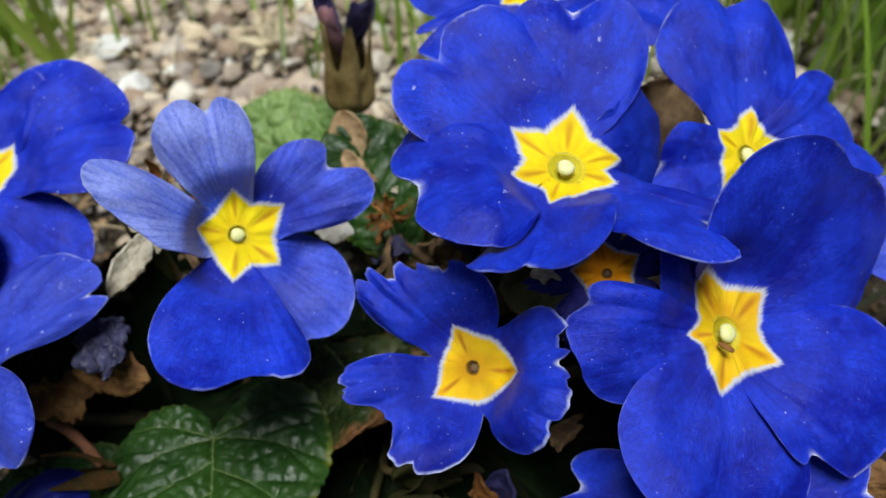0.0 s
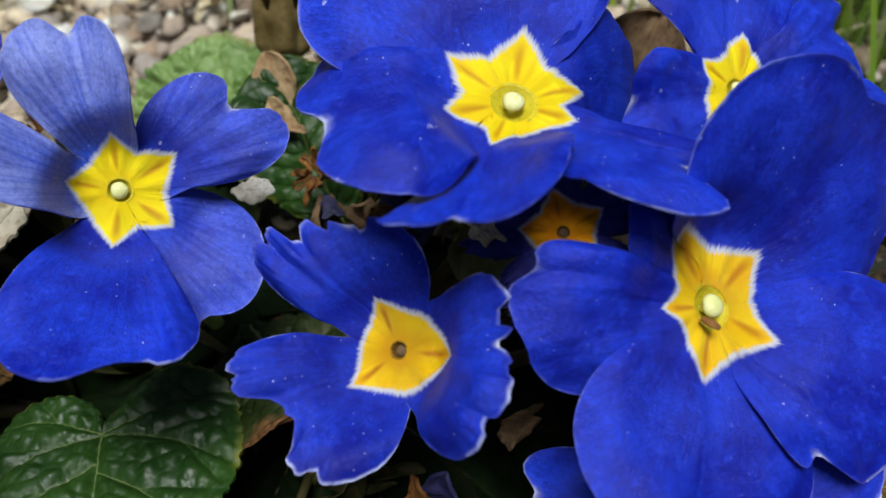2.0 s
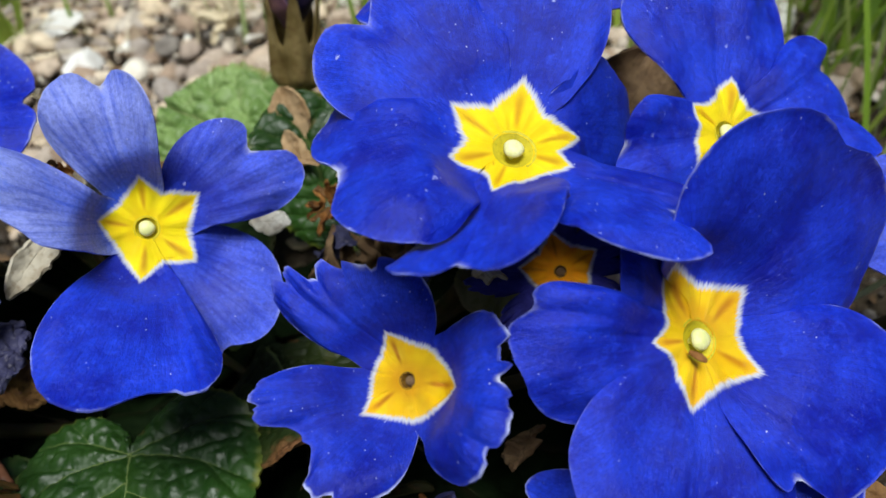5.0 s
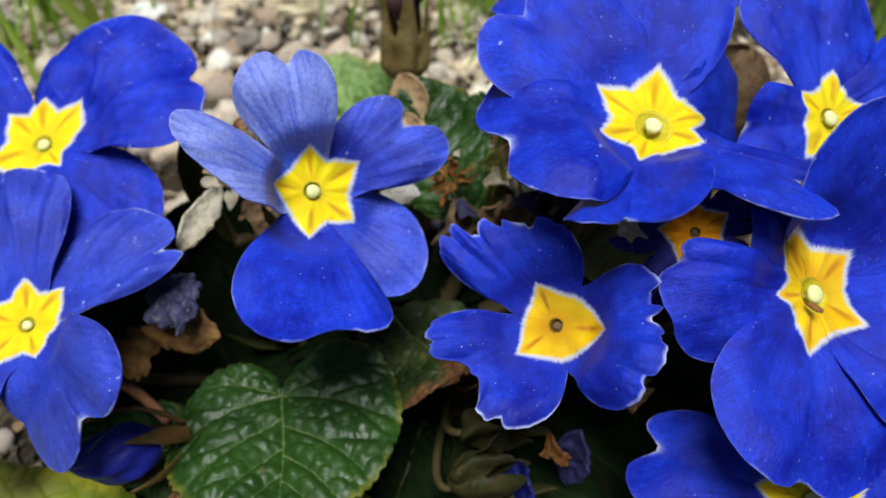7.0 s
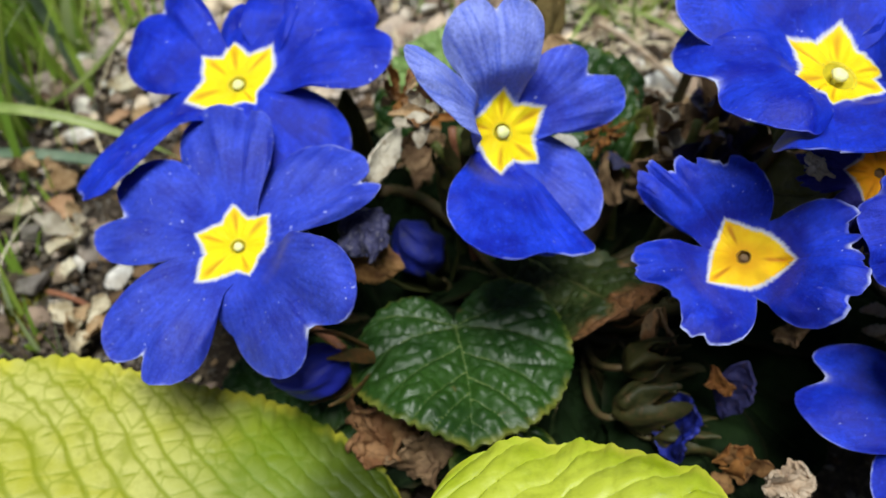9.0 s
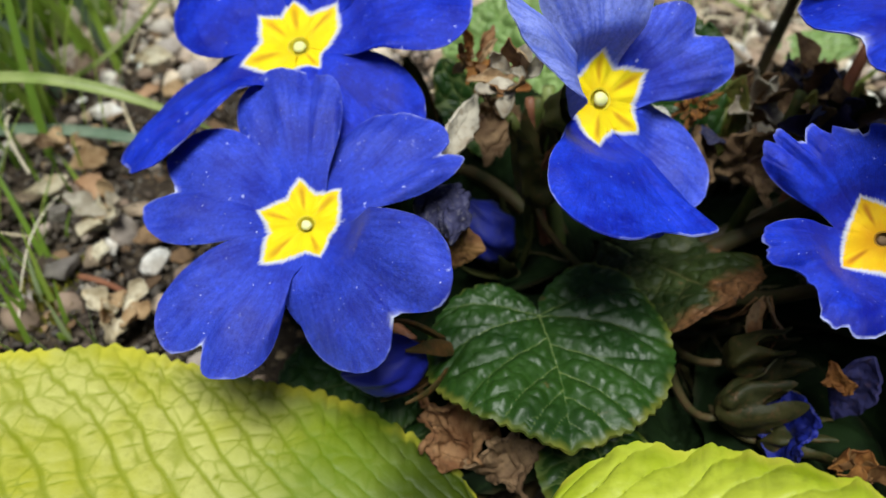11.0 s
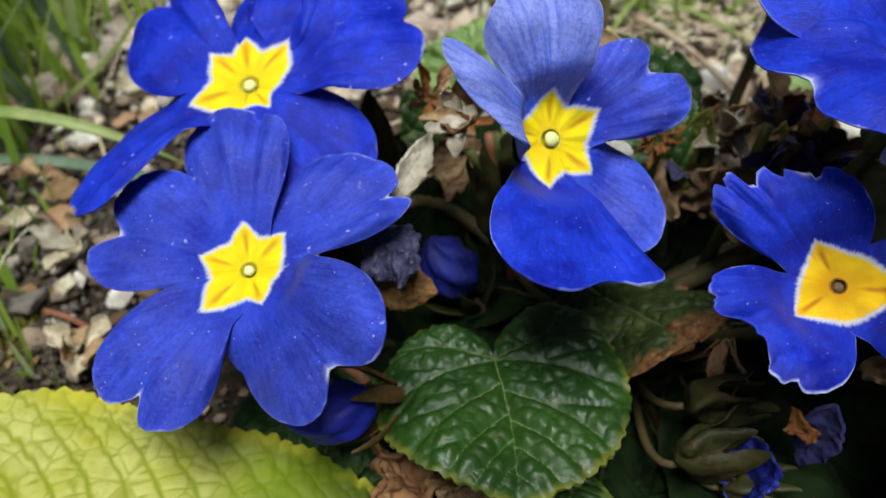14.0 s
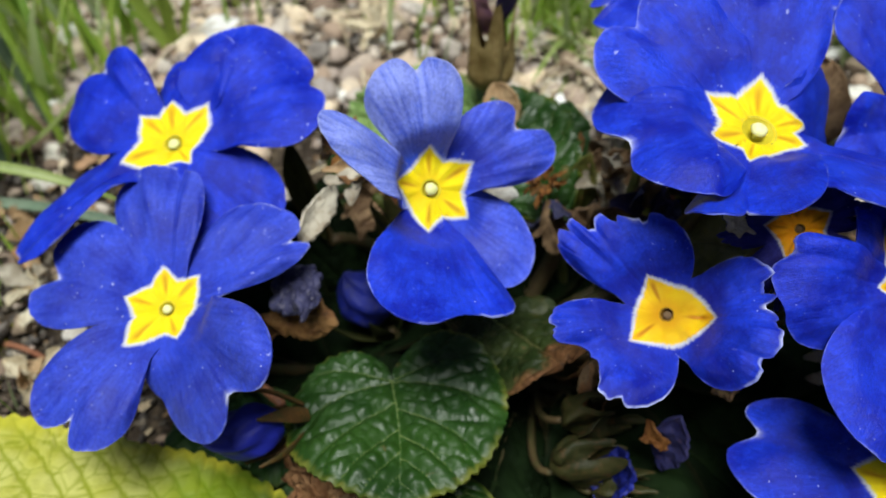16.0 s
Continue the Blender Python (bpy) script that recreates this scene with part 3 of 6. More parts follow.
    v, fc = tube(arc(knee, knee * 2.2 + np.array([0, 0, -0.004]), end, 16), np.linspace(0.0011, 0.0014, 16), 8)
    part("stalk", mesh_of("stalk", v, fc, STEM), f)
    return f


primrose("light blue primrose with yellow star eye, one petal folded", (-0.041, 0.079, 0.055), (0.301, -0.669, 0.68), 7.28, [
    (102, 21.9, 32, 35, 0.11, 31, -20, -18, 0.05, 0.15, 0.62, 0.01),
    (29, 21.6, 46, 30, 0.18, 13, 3, -15, -0.21, 0.35, 0.46, 0.14),
    (-56, 23.3, 60, 49, 0.12, 18, -16, 9, -0.03, 0.52, 0.5, -0.09),
    (-80, 26.2, 18, 63, 0.09, 9, -17, 60, 0.03, 0.15, 0.27, -0.13),
    (168.84, 21.5, 50.45, 27.03, 0.09, 47.18, 33.04, -15.56, -0.77, 0.49, 0.46, 0.2)],
    [2, 1, -4, 4.5, 2], (-0.036, 0.092, 0.0), [(93, 7.1), (32, 8.0), (-38, 7.7), (-98, 7.1), (168, 6.5)], seed=1.1, pale=(0, 4), soft=(1, 2), folds={0: (0.002, 32, -1), 4: (0.003, 45, 1)})
primrose("large deep blue six-petalled primrose with yellow star eye", (0.008, 0.076, 0.067), (0.166, -0.261, 0.951), 8.48, [
    (137, 27.8, 41, 48, 0.14, 1, -11, 13, 0.07, 0.5, 0.2, 0.02),
    (-191.71, 24.78, 73.21, 30.52, 0.15, 9.44, 13.67, -51.59, 0.09, 0.17, 0.15, 0.36),
    (-112.84, 24.84, 72.08, 27.47, 0.16, -15.05, 41.13, 72.33, -0.49, 0.56, 0.39, -0.03),
    (-24, 27.8, 24, 66, 0.28, 1, -30, 15, 0.03, 0.5, 0.57, -0.12),
    (28.1, 30.66, 32.72, 49.96, 0.06, -2.01, 48.97, -64.45, 0.3, 0.22, 0.35, 0.11),
    (84, 28, 44, 42, 0.08, 10, -8, 15, 0, 0.35, 0.4, 0)],
    [2, 5, 3.5, 1, 0.5, -1], (-0.012, 0.1, 0.0), [(139, 9.1), (79, 9.8), (20, 9.5), (-16, 7.0), (-116, 6.9), (-166, 7.9)], seed=2.3, throat=1.45)
primrose("ragged three-petalled blue primrose with nibbled pale rims", (-0.006, 0.0565, 0.049), (-0.373, -0.479, 0.795), 6.83, [
    (124, 18.8, 31, 77, 0.10, 26, 4, -7, 0.29, 0.57, 0.44, -0.27),
    (-10, 18.4, 56, 60, 0.11, 25, -14, 2, -0.02, 0.42, 0.35, 0.1),
    (-157, 18.1, 80, 38, 0.24, 28, 2, 18, -0.08, 0.42, 0.51, 0.08)],
    [1, 0, 2], (-0.02, 0.085, 0.0), [(110, 6.3), (-10, 7.5), (-146, 6.6)], ragged=0.16, stigma=False, seed=3.2, material=RAGGED_BLUE,
    bites={0: ((0.05, 0.09, 0.13), (-0.14, 0.05, 0.09), (0.30, 0.05, 0.06), (-0.34, 0.04, 0.05)), 1: ((0.30, 0.09, 0.12), (0.12, 0.05, 0.06), (-0.05, 0.04, 0.04), (-0.35, 0.05, 0.05)), 2: ((0.22, 0.10, 0.10), (0.45, 0.05, 0.06), (-0.3, 0.04, 0.05))})
primrose("large deep blue primrose with narrow yellow star eye", (0.028, 0.058, 0.052), (0.462, -0.45, 0.764), 8.98, [
    (123, 15.4, 50, 50, 0.15, 11, 0, -2, 0, 0.5, 0.5, -0.01),
    (86, 27.9, 53, 80, 0.11, 12, 6, 47, -0.39, 0.51, 0.17, -0.27),
    (-48, 26, 63, 34, 0.17, 16, 6, -14, 0.22, 0.24, 0.56, -0.36),
    (-102, 26.9, 61, 62, 0.1, 5, 3, -15, 0.02, 0.39, 0.32, 0.01),
    (178, 24.0, 44, 24, 0.07, -2, -22, -14, -0.12, 0.25, 0.45, -0.3)],
    [0, 3, 1.5, 1, 4], (-0.008, 0.085, 0.0), [(116, 9.3), (41, 9.2), (-28, 8.6), (-106, 8.2), (-176, 6.4)], seed=4.6, throat=1.25, material=OCHRE_BLUE)
primrose("blue primrose half hidden behind a larger one", (0.0365, 0.0845, 0.0605), (0.44, -0.484, 0.757), 8.4, [
    (89, 27.6, 50, 54, 0.09, -12, -2, 19, -0.1, 0.19, 0.57, 0),
    (192, 17.4, 50, 46, 0.08, 1, -13, -12, 0.13, 0.5, 0.53, -0.04),
    (30, 26.6, 22, 50, 0.11, 11, 3, -27, 0.06, 0.36, 0.5, 0.04),
    (-12, 24.8, 33, 50, 0.13, 13, -6, 5, -0.03, 0.55, 0.5, 0.06),
    (-62, 26, 48, 48, 0.12, -6, 0, -20, 0, 0.5, 0.5, 0)],
    [3, 1, 2, 0, -1], (0.0, 0.1, 0.0), [(74, 8), (20, 8), (-60, 8), (-130, 8), (145, 6)], n=5, seed=5.7)
primrose("deep blue primrose tilted upward over bare soil", (-0.087, 0.092, 0.056), (-0.034, -0.319, 0.947), 9.45, [
    (136, 27.4, 52, 26, 0.12, 0, -17, -6, 0, 0.5, 0.33, -0.12),
    (86, 23, 46, 51, 0.12, 3, -24, -1, -0.13, 0.52, 0.49, 0.13),
    (30, 29.0, 63, 45, 0.1, -1, -5, -2, -0.02, 0.21, 0.22, -0.15),
    (-46, 25.5, 48, 50, 0.12, -7, 4, -16, -0.09, 0.56, 0.5, -0.01),
    (-142, 33.7, 24, 51, 0.04, 11, 35, -35, -0.02, 0.5, 0.5, 0.05)],
    [2, -2, 5, 1, 1], (-0.055, 0.1, 0.0), [(138, 9.3), (102, 9.5), (53, 9.3), (-158, 9.4), (-50, 5.5)], seed=6.4, throat=0.85, material=DUSTY_BLUE)
primrose("violet-blue primrose with white-flecked petals and yellow star", (-0.083, 0.062, 0.046), (0.066, -0.34, 0.938), 7.04, [
    (93, 26.4, 35, 23, 0.05, 6, -14, -3, 0.07, 0.15, 0.56, -0.22),
    (35, 25.6, 46, 26, 0.15, 1, -15, 4, -0.11, 0.19, 0.66, -0.16),
    (-44, 27.2, 45, 68, 0.21, 12, 44, 16, -0.09, 0.3, 0.64, -0.1),
    (-129, 25.9, 30, 39, 0.16, -3, 0, -11, -0.06, 0.15, 0.6, 0.07),
    (161, 27.3, 35, 44, 0.18, -2, 0, -17, -0.06, 0.46, 0.45, -0.01)],
    [0, 1, 3, 2, 1], (-0.05, 0.085, 0.0), [(102, 7.2), (53, 6.9), (-64, 5.5), (-133, 8.2), (164, 7.2)], seed=7.5, throat=0.85, material=HAZE_BLUE)
primrose("blue primrose low under the large one", (0.0285, 0.0395, 0.03), (-0.186, -0.39, 0.902), 7.4, [
    (162, 25.3, 42, 36, 0.15, 9, 8, -12, 0.03, 0.6, 0.55, -0.09),
    (88, 21, 44, 52, 0.13, 11, 0, -9, 0, 0.45, 0.45, 0),
    (16, 22, 45, 51, 0.13, 9, 5, -12, 0, 0.45, 0.45, 0),
    (-56, 21, 46, 50, 0.13, 7, -1, -7, 0, 0.45, 0.45, 0),
    (-128, 20, 47, 49, 0.13, 5, 4, -10, 0, 0.45, 0.45, 0)],
    [3, 1, 0, 1, 2], (0.0, 0.075, 0), seed=8.8)
primrose("blue primrose behind the six-petalled one", (0.008, 0.1255, 0.069), (0.044, -0.318, 0.947), 7.4, [
    (-140, 28.3, 49, 17, 0.18, 6, 17, 9, 0.08, 0.5, 0.54, -0.19),
    (-27, 29.2, 48, 44, 0.09, 4, -17, -4, 0.01, 0.51, 0.5, -0.03),
    (30, 24, 45, 51, 0.13, 9, 5, -12, 0, 0.45, 0.45, 0),
    (100, 25, 46, 50, 0.13, 7, -1, -7, 0, 0.45, 0.45, 0),
    (170, 24, 47, 49, 0.13, 5, 4, -10, 0, 0.45, 0.45, 0)],
    [2, 3, 0, 1, 1], (-0.01, 0.11, 0), seed=9.9)
primrose("blue primrose with pale-streaked petals at the side of the clump", (0.0780, 0.0790, 0.0400), (0.10, -0.30, 0.95), 7.4, [
    (160, 24, 44, 46, 0.14, 8, -6, -8, 0.03, 0.45, 0.45, 0),
    (92, 23, 45, 48, 0.12, 4, 4, -12, 0, 0.45, 0.45, 0),
    (20, 22, 45, 48, 0.12, 9, 5, -12, 0, 0.45, 0.45, 0),
    (-52, 22, 46, 48, 0.12, 7, -1, -7, 0, 0.45, 0.45, 0),
    (-128, 23, 46, 46, 0.14, 5, 4, -14, 0, 0.45, 0.45, 0)],
    [2, 1, 0, 1, 3], (0.05, 0.095, 0), seed=12.1, soft=(0, 1))
primrose("withered primrose with orange eye and shrivelled petals", (0.0125, 0.0636, 0.0590), (-0.22, -0.66, 0.72), 4.7, [
    (100, 10.8, 40, 37, 0.13, 4, -5, -6, 0, 0.45, 0.45, 0),
    (172, 11.6, 34, 42, 0.13, 11, 0, -9, 0, 0.45, 0.45, 0),
    (-116, 12.4, 35, 41, 0.13, 9, 5, -12, 0, 0.45, 0.45, 0),
    (-44, 10.2, 36, 40, 0.13, 7, -1, -7, 0, 0.45, 0.45, 0),
    (28, 10.4, 37, 39, 0.13, 5, 4, -10, 0, 0.45, 0.45, 0)],
    [1, 0, 2, 1, 0], (-0.008, 0.08, 0), ragged=0.8, stigma=False, material=OLD_BLUE, seed=11.3)

# ---- leaves ----


def primrose_leaf(label, base, tip, normal, width, material, heart=0.0, droop=0.0, cup=0.0, relief=0.0008, veins=7, teeth=0.02, blunt=0.62, wave=0.0, stalk_to=None, seed=0.0, fine=(96, 71), thick=0.0005, name="primrose_leaf", crumple=0.0, torn=0.0, cell=0.0030, ribbed=True, ridge=0.65, bold=0.15, widest=0.55, roll=0.0, curl=0.0, net=0.72, rib=0.0011, sweep=1.6, slim=0.022, ladder=0.0):
    """A puckered, toothed leaf from base to tip, facing along normal. heart: depth of the lobes at the base; droop: sag of the tip;
    cup: rise of the sides; wave: swell of the margin."""
    base, tip = np.array(base, float), np.array(tip, float)
    length = np.linalg.norm(tip - base)
    ex = (tip - base) / length
    ez = np.array(normal, float) - np.dot(normal, ex) * ex
    ez /= np.linalg.norm(ez)
    ey = np.cross(ez, ex)
    na, nb = fine
    s = np.linspace(0, 1, na)[:, None]
    t = np.linspace(-1, 1, nb)[None]
    g = np.log(0.5) / np.log(widest)
    prof = np.sin(np.pi * np.clip(s, 0.0005, 0.9995) ** g) ** blunt
    if heart:
        prof = np.where(s < widest, 1 - (1 - np.sin(np.pi * np.clip(s, 0.0005, 1) ** g) ** blunt) * (1 - heart), prof)
    edge = abs(t) + 0 * s
    margin = np.array([noise.noise(Vector((q * 9, seed, 0.5))) for q in s[:, 0]])[:, None]
    nick = np.array([noise.noise(Vector((q * 70, seed, 3.5))) + 0.6 * noise.noise(Vector((q * 170, seed, 6.5))) for q in s[:, 0]])[:, None]
    saw = teeth * (0.6 * abs(np.sin(s * np.pi * max(17, veins * 2.6) + seed + 2.5 * margin)) - 0.4 + 0.7 * nick)
    half = width / 2 * (prof * (1 + 0.05 * margin) + saw * smooth(prof, 0.05, 0.4))
    if torn:
        half = half * (1 + torn * np.array([[noise.noise(Vector((q * 7, k, seed))) + 0.6 * noise.noise(Vector((q * 19, k, seed))) for k in np.sign(t[0]) * 3] for q in s[:, 0]]))
    y = half * t
    x = s * length - heart * length * 0.55 * (abs(t) ** 1.6) * (1 - s) ** 2 * (1 - 0.5 * abs(t)) * 1.4
    # side veins bend forward; cross veins divide the fields between them
    jit = np.array([[noise.noise(Vector((a * 5, b * 2.5, seed))) + 0.5 * noise.noise(Vector((a * 13, b * 6, seed))) for b in t[0]] for a in s[:, 0]])
    c1 = s * veins - abs(t) * sweep + 0.30 * jit + np.where(t > 0, 0.4, 0.0)
    p1 = abs(np.sin(np.pi * c1))
    rng = np.random.default_rng(int(seed * 10) + 1)
    count = int(np.clip(length * width * 0.8 / cell**2, 20, 420))
    seeds = np.stack([rng.uniform(0, 1, count), rng.uniform(-1, 1, count)], -1)
    px, py = x + 0.0004 * jit, y + 0.0004 * jit
    sx, sy = seeds[:, 0] * length, seeds[:, 1] * width / 2
    dist = np.sqrt((px[..., None] - sx) ** 2 + (py[..., None] - sy) ** 2)
    two = np.partition(dist, 1, axis=-1)[..., :2]
    rim_d = (two[..., 1] - two[..., 0]) / cell
    puff = smooth(rim_d, 0.0, 0.7) ** 0.7
    mid = np.exp(-((y / (slim * width)) ** 2))
    v1 = np.exp(-((p1 / bold) ** 2)) * smooth(abs(t), 0.0, 0.05)
    v2 = np.exp(-((rim_d / (0.12 + 0.1 * net)) ** 2)) * net
    vein = np.maximum.reduce([mid, v1 * (1 - 0.3 * abs(t)), v2])
    rung = 1.0
    if ladder:
        p2 = abs(np.sin(np.pi * (abs(y) / ladder + 0.37 * np.floor(c1) ** 2 + 0.5 * jit + 0.35 * np.mod(c1, 1.0))))
        vein = np.maximum(vein, 0.8 * np.exp(-((p2 / 0.24) ** 2)) * (0.55 + 0.45 * np.sin(7 * jit + 5 * c1)))
        rung = 0.55 + 0.45 * smooth(p2, 0.0, 0.6)
    z = relief * (0.3 + p1**0.5 * (1 - ridge + ridge * puff) * rung) * (1 - 0.9 * mid) * (1 - 0.45 * smooth(edge, 0.8, 1))
    z = z - droop * length * s**2 + cup * width * (t**2) * 0.5 * prof
    if wave:
        z = z + wave * np.array([[noise.noise(Vector((a * 3.2 + seed, b * 1.1 + seed, 0.3))) for b in t[0]] for a in s[:, 0]]) * (0.35 + edge)
    if roll:
        z = z - roll * width * smooth(edge, 0.55, 1.0) ** 1.5
    grid = x[..., None] * ex + y[..., None] * ey + z[..., None] * ez
    if curl:
        ang = curl * s[:, 0] ** 1.5
        c, sn = np.cos(ang)[:, None, None], np.sin(ang)[:, None, None]
        along = (x * 0 + length * 0.75)[..., None] * ex
        rel = grid - along
        px, pz = (rel * ex).sum(-1, keepdims=True), (rel * ez).sum(-1, keepdims=True)
        grid = along + (rel * ey).sum(-1, keepdims=True) * ey + (c * px - sn * pz) * ex + (sn * px + c * pz) * ez
    if crumple:
        flat = grid.reshape(-1, 3)
        d = np.stack([wobble(flat, 150, seed + k) + 0.6 * wobble(flat, 360, seed + 3 * k) + 0.3 * wobble(flat, 900, seed + 2 * k) for k in (1, 5, 9)], -1)
        grid = grid + crumple * d.reshape(grid.shape)
    verts, faces, attrs = shell(grid, thick, dict(vein=vein, edge=edge, along=s + 0 * t))
    f = thing(name, base, label, "leaf", "primrose leaves")
    part("blade", mesh_of("blade", verts, faces, material, attrs), f)
    w = np.linspace(0, 0.82, 16)
    mids = np.stack([grid[int(q * (na - 1)), nb // 2] - 0.0004 * ez for q in w])
    v, fc = tube(mids, np.linspace(rib, rib * 0.3, 16), 7)
    if ribbed:
        part("midrib", mesh_of("midrib", v, fc, STEM if material in (LEAF_SHADED, LEAF_OLIVE, DRY_BROWN) else BLADE), f)
    if stalk_to is not None:
        end = np.array(stalk_to) - base
        v, fc = tube(arc((0, 0, 0), -ex * 0.004 - ez * 0.016, end, 12), np.linspace(0.0012, 0.0020, 12), 8)
        part("leaf_stalk", mesh_of("leaf_stalk", v, fc, STEM), f)
    return f


CROWN = (-0.032, 0.088, 0.0)


def heart_leaf(label, base, tip, normal, reach, material, stalk_to, seed=0.0, relief=0.0014, cell=0.0025, wave=0.0016):
    """A broad puckered leaf with two round lobes behind its stalk. reach: pairs of an angle from the midrib and the blade's radius there in mm."""
    base, tip = np.array(base, float), np.array(tip, float)
    ex = (tip - base) / np.linalg.norm(tip - base)
    ez = np.array(normal, float) - np.dot(normal, ex) * ex
    ez /= np.linalg.norm(ez)
    ey = np.cross(ez, ex)
    nu, nt = 130, 330
    turn = np.linspace(reach[0][0], reach[-1][0], nt)
    rim = np.interp(turn, [q[0] for q in reach], [q[1] / 1000 for q in reach])
    kernel = np.hanning(25)
    rim = np.convolve(np.pad(rim, 12, mode="edge"), kernel / kernel.sum(), "valid")
    arc_way = np.cumsum(np.r_[0, np.hypot(np.diff(rim), rim[1:] * np.diff(np.radians(turn)))])
    rough_edge = np.array([noise.noise(Vector((q * 420, seed, 0.4))) for q in arc_way])
    saw = np.mod(arc_way / 0.0021 + 0.5 * rough_edge, 1.0)
    rim = rim * (1 + 0.012 * rough_edge) + 0.00055 * np.minimum(saw * 1.6, (1 - saw) * 2.6)
    u = np.linspace(0.0, 1, nu)[:, None] ** 0.8
    x, y = u * rim[None] * np.cos(np.radians(turn))[None], u * rim[None] * np.sin(np.radians(turn))[None]
    length = np.linalg.norm(tip - base)

    def away(points):
        """Distance of every point of the blade from a line of points, and how far along it lies."""
        p = np.array(points)
        best, where = np.full(x.shape, 1.0), np.zeros(x.shape)
        for i, (a, b) in enumerate(zip(p[:-1], p[1:])):
            d = b - a
            w = np.clip(((x - a[0]) * d[0] + (y - a[1]) * d[1]) / (d @ d), 0, 1)
            q = np.hypot(x - a[0] - w * d[0], y - a[1] - w * d[1])
            where = np.where(q < best, (i + w) / (len(p) - 1), where)
            best = np.minimum(best, q)
        return best, where

    bend = lambda w: 0.0009 * np.sin(3.1 * w)
    lines = [([(w * length, bend(w)) for w in np.linspace(0, 0.97, 12)], 1.0)]
    for start, lean, size in ((0.0, 118, 0.9), (0.01, 82, 0.95), (0.20, 62, 0.9), (0.42, 52, 0.85), (0.60, 46, 0.7), (0.76, 42, 0.5)):
        for side in (-1, 1):
            s0 = start + (0.05 if side > 0 and start > 0.1 else 0.0)
            points, heading = [np.array((s0 * length, bend(s0)))], radians(lean)
            for i in range(14):
                kink = 0.16 * noise.noise(Vector((i * 0.9, lean + side * 7, seed)))
                points.append(points[-1] + 0.0017 * np.array((math.cos(heading + kink), side * math.sin(heading + kink))))
                heading -= radians(2.6)
            lines.append((points, size))
            for at, off in ((4, 30), (7, -26)):
                fork, h = [points[at]], radians(lean - 2.6 * at + off)
                for i in range(6):
                    fork.append(fork[-1] + 0.0015 * np.array((math.cos(h), side * math.sin(h))))
                lines.append((fork, size * 0.5))
    vein, valley = np.zeros(x.shape), np.ones(x.shape)
    for points, size in lines:
        d, w = away(points)
        thin = (0.00018 * size + 0.00007) * (1 - 0.55 * w)
        vein = np.maximum(vein, np.exp(-((d / thin) ** 2)) * (0.35 + 0.65 * size) * (1 - 0.5 * w))
        valley = np.minimum(valley, 1 - (0.4 + 0.6 * size) * np.exp(-((d / (0.0010 * (0.5 + 0.5 * size))) ** 2)))
    # small fields between the veins, each blown up a little
    rng = np.random.default_rng(int(seed * 10))
    step = np.stack(np.meshgrid(np.arange(-0.020, 0.034, cell), np.arange(-0.025, 0.025, cell)), -1).reshape(-1, 2)
    step = step + rng.uniform(-0.42, 0.42, step.shape) * cell
    dist = np.sqrt((x[..., None] - step[:, 0]) ** 2 + (y[..., None] - step[:, 1]) ** 2)
    two = np.partition(dist, 1, axis=-1)[..., :2]
    gap = (two[..., 1] - two[..., 0]) / cell
    puff = smooth(gap, -0.05, 1.0)
    vein = np.maximum(vein, 0.16 * np.exp(-((gap / 0.10) ** 2)) * smooth(u, 0.05, 0.2))
    flat = np.stack([x, y, 0 * x], -1).reshape(-1, 3)
    small = (wobble(flat, 700, seed) + 0.5 * wobble(flat, 1500, seed)).reshape(x.shape)
    z = relief * valley * (0.62 + 0.38 * puff) * (1 - 0.5 * smooth(u, 0.85, 1.0)) + 0.00022 * small
    z = z + wave * wobble(flat, 75, seed + 4).reshape(x.shape) * u - 9.0 * np.maximum(x - 0.012, 0) ** 2 - 3.0 * y**2 + 0.0016 * np.exp(-((y / 0.004) ** 2)) * -1 * u
    z = z + 10.0 * np.maximum(-x, 0) ** 2 - 12.0 * np.minimum(y + 0.005, 0) ** 2
    grid = x[..., None] * ex + y[..., None] * ey + z[..., None] * ez
    verts, faces, attrs = shell(grid[:, ::-1], 0.0005, dict(vein=vein[:, ::-1], edge=(u**2.5 + 0 * x)[:, ::-1], along=(u + 0 * x)[:, ::-1]))
    f = thing("primrose_leaf", base, label, "leaf", "primrose leaves")
    part("blade", mesh_of("blade", verts, faces, material, attrs), f)
    v, fc = tube(arc(-ex * 0.0002 - ez * 0.0008, -ex * 0.006 - ez * 0.012, np.array(stalk_to) - base, 12), np.linspace(0.0010, 0.0020, 12), 8)
    part("leaf_stalk", mesh_of("leaf_stalk", v, fc, STEM), f)
    return f


heart_leaf("dark green puckered heart-shaped primrose leaf with toothed rim", (-0.0490, 0.0612, 0.0265), (-0.0462, 0.0367, 0.0310), (0.02, -0.16, 1.0),
           ((-170, 3), (-158, 6), (-140, 9), (-115, 14), (-90, 17.5), (-60, 20), (-30, 22.2), (0, 24.6), (30, 23.8), (60, 21.0), (90, 18.5), (115, 17), (135, 14), (155, 8.5), (170, 3.5)), LEAF_GREEN, CROWN, 2.2)
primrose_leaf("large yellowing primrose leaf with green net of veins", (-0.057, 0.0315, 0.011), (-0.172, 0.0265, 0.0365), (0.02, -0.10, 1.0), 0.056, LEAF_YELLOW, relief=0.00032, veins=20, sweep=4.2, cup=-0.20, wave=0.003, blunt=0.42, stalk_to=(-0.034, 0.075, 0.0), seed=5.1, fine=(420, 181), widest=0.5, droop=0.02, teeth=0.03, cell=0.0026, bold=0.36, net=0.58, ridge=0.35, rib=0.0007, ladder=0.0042)
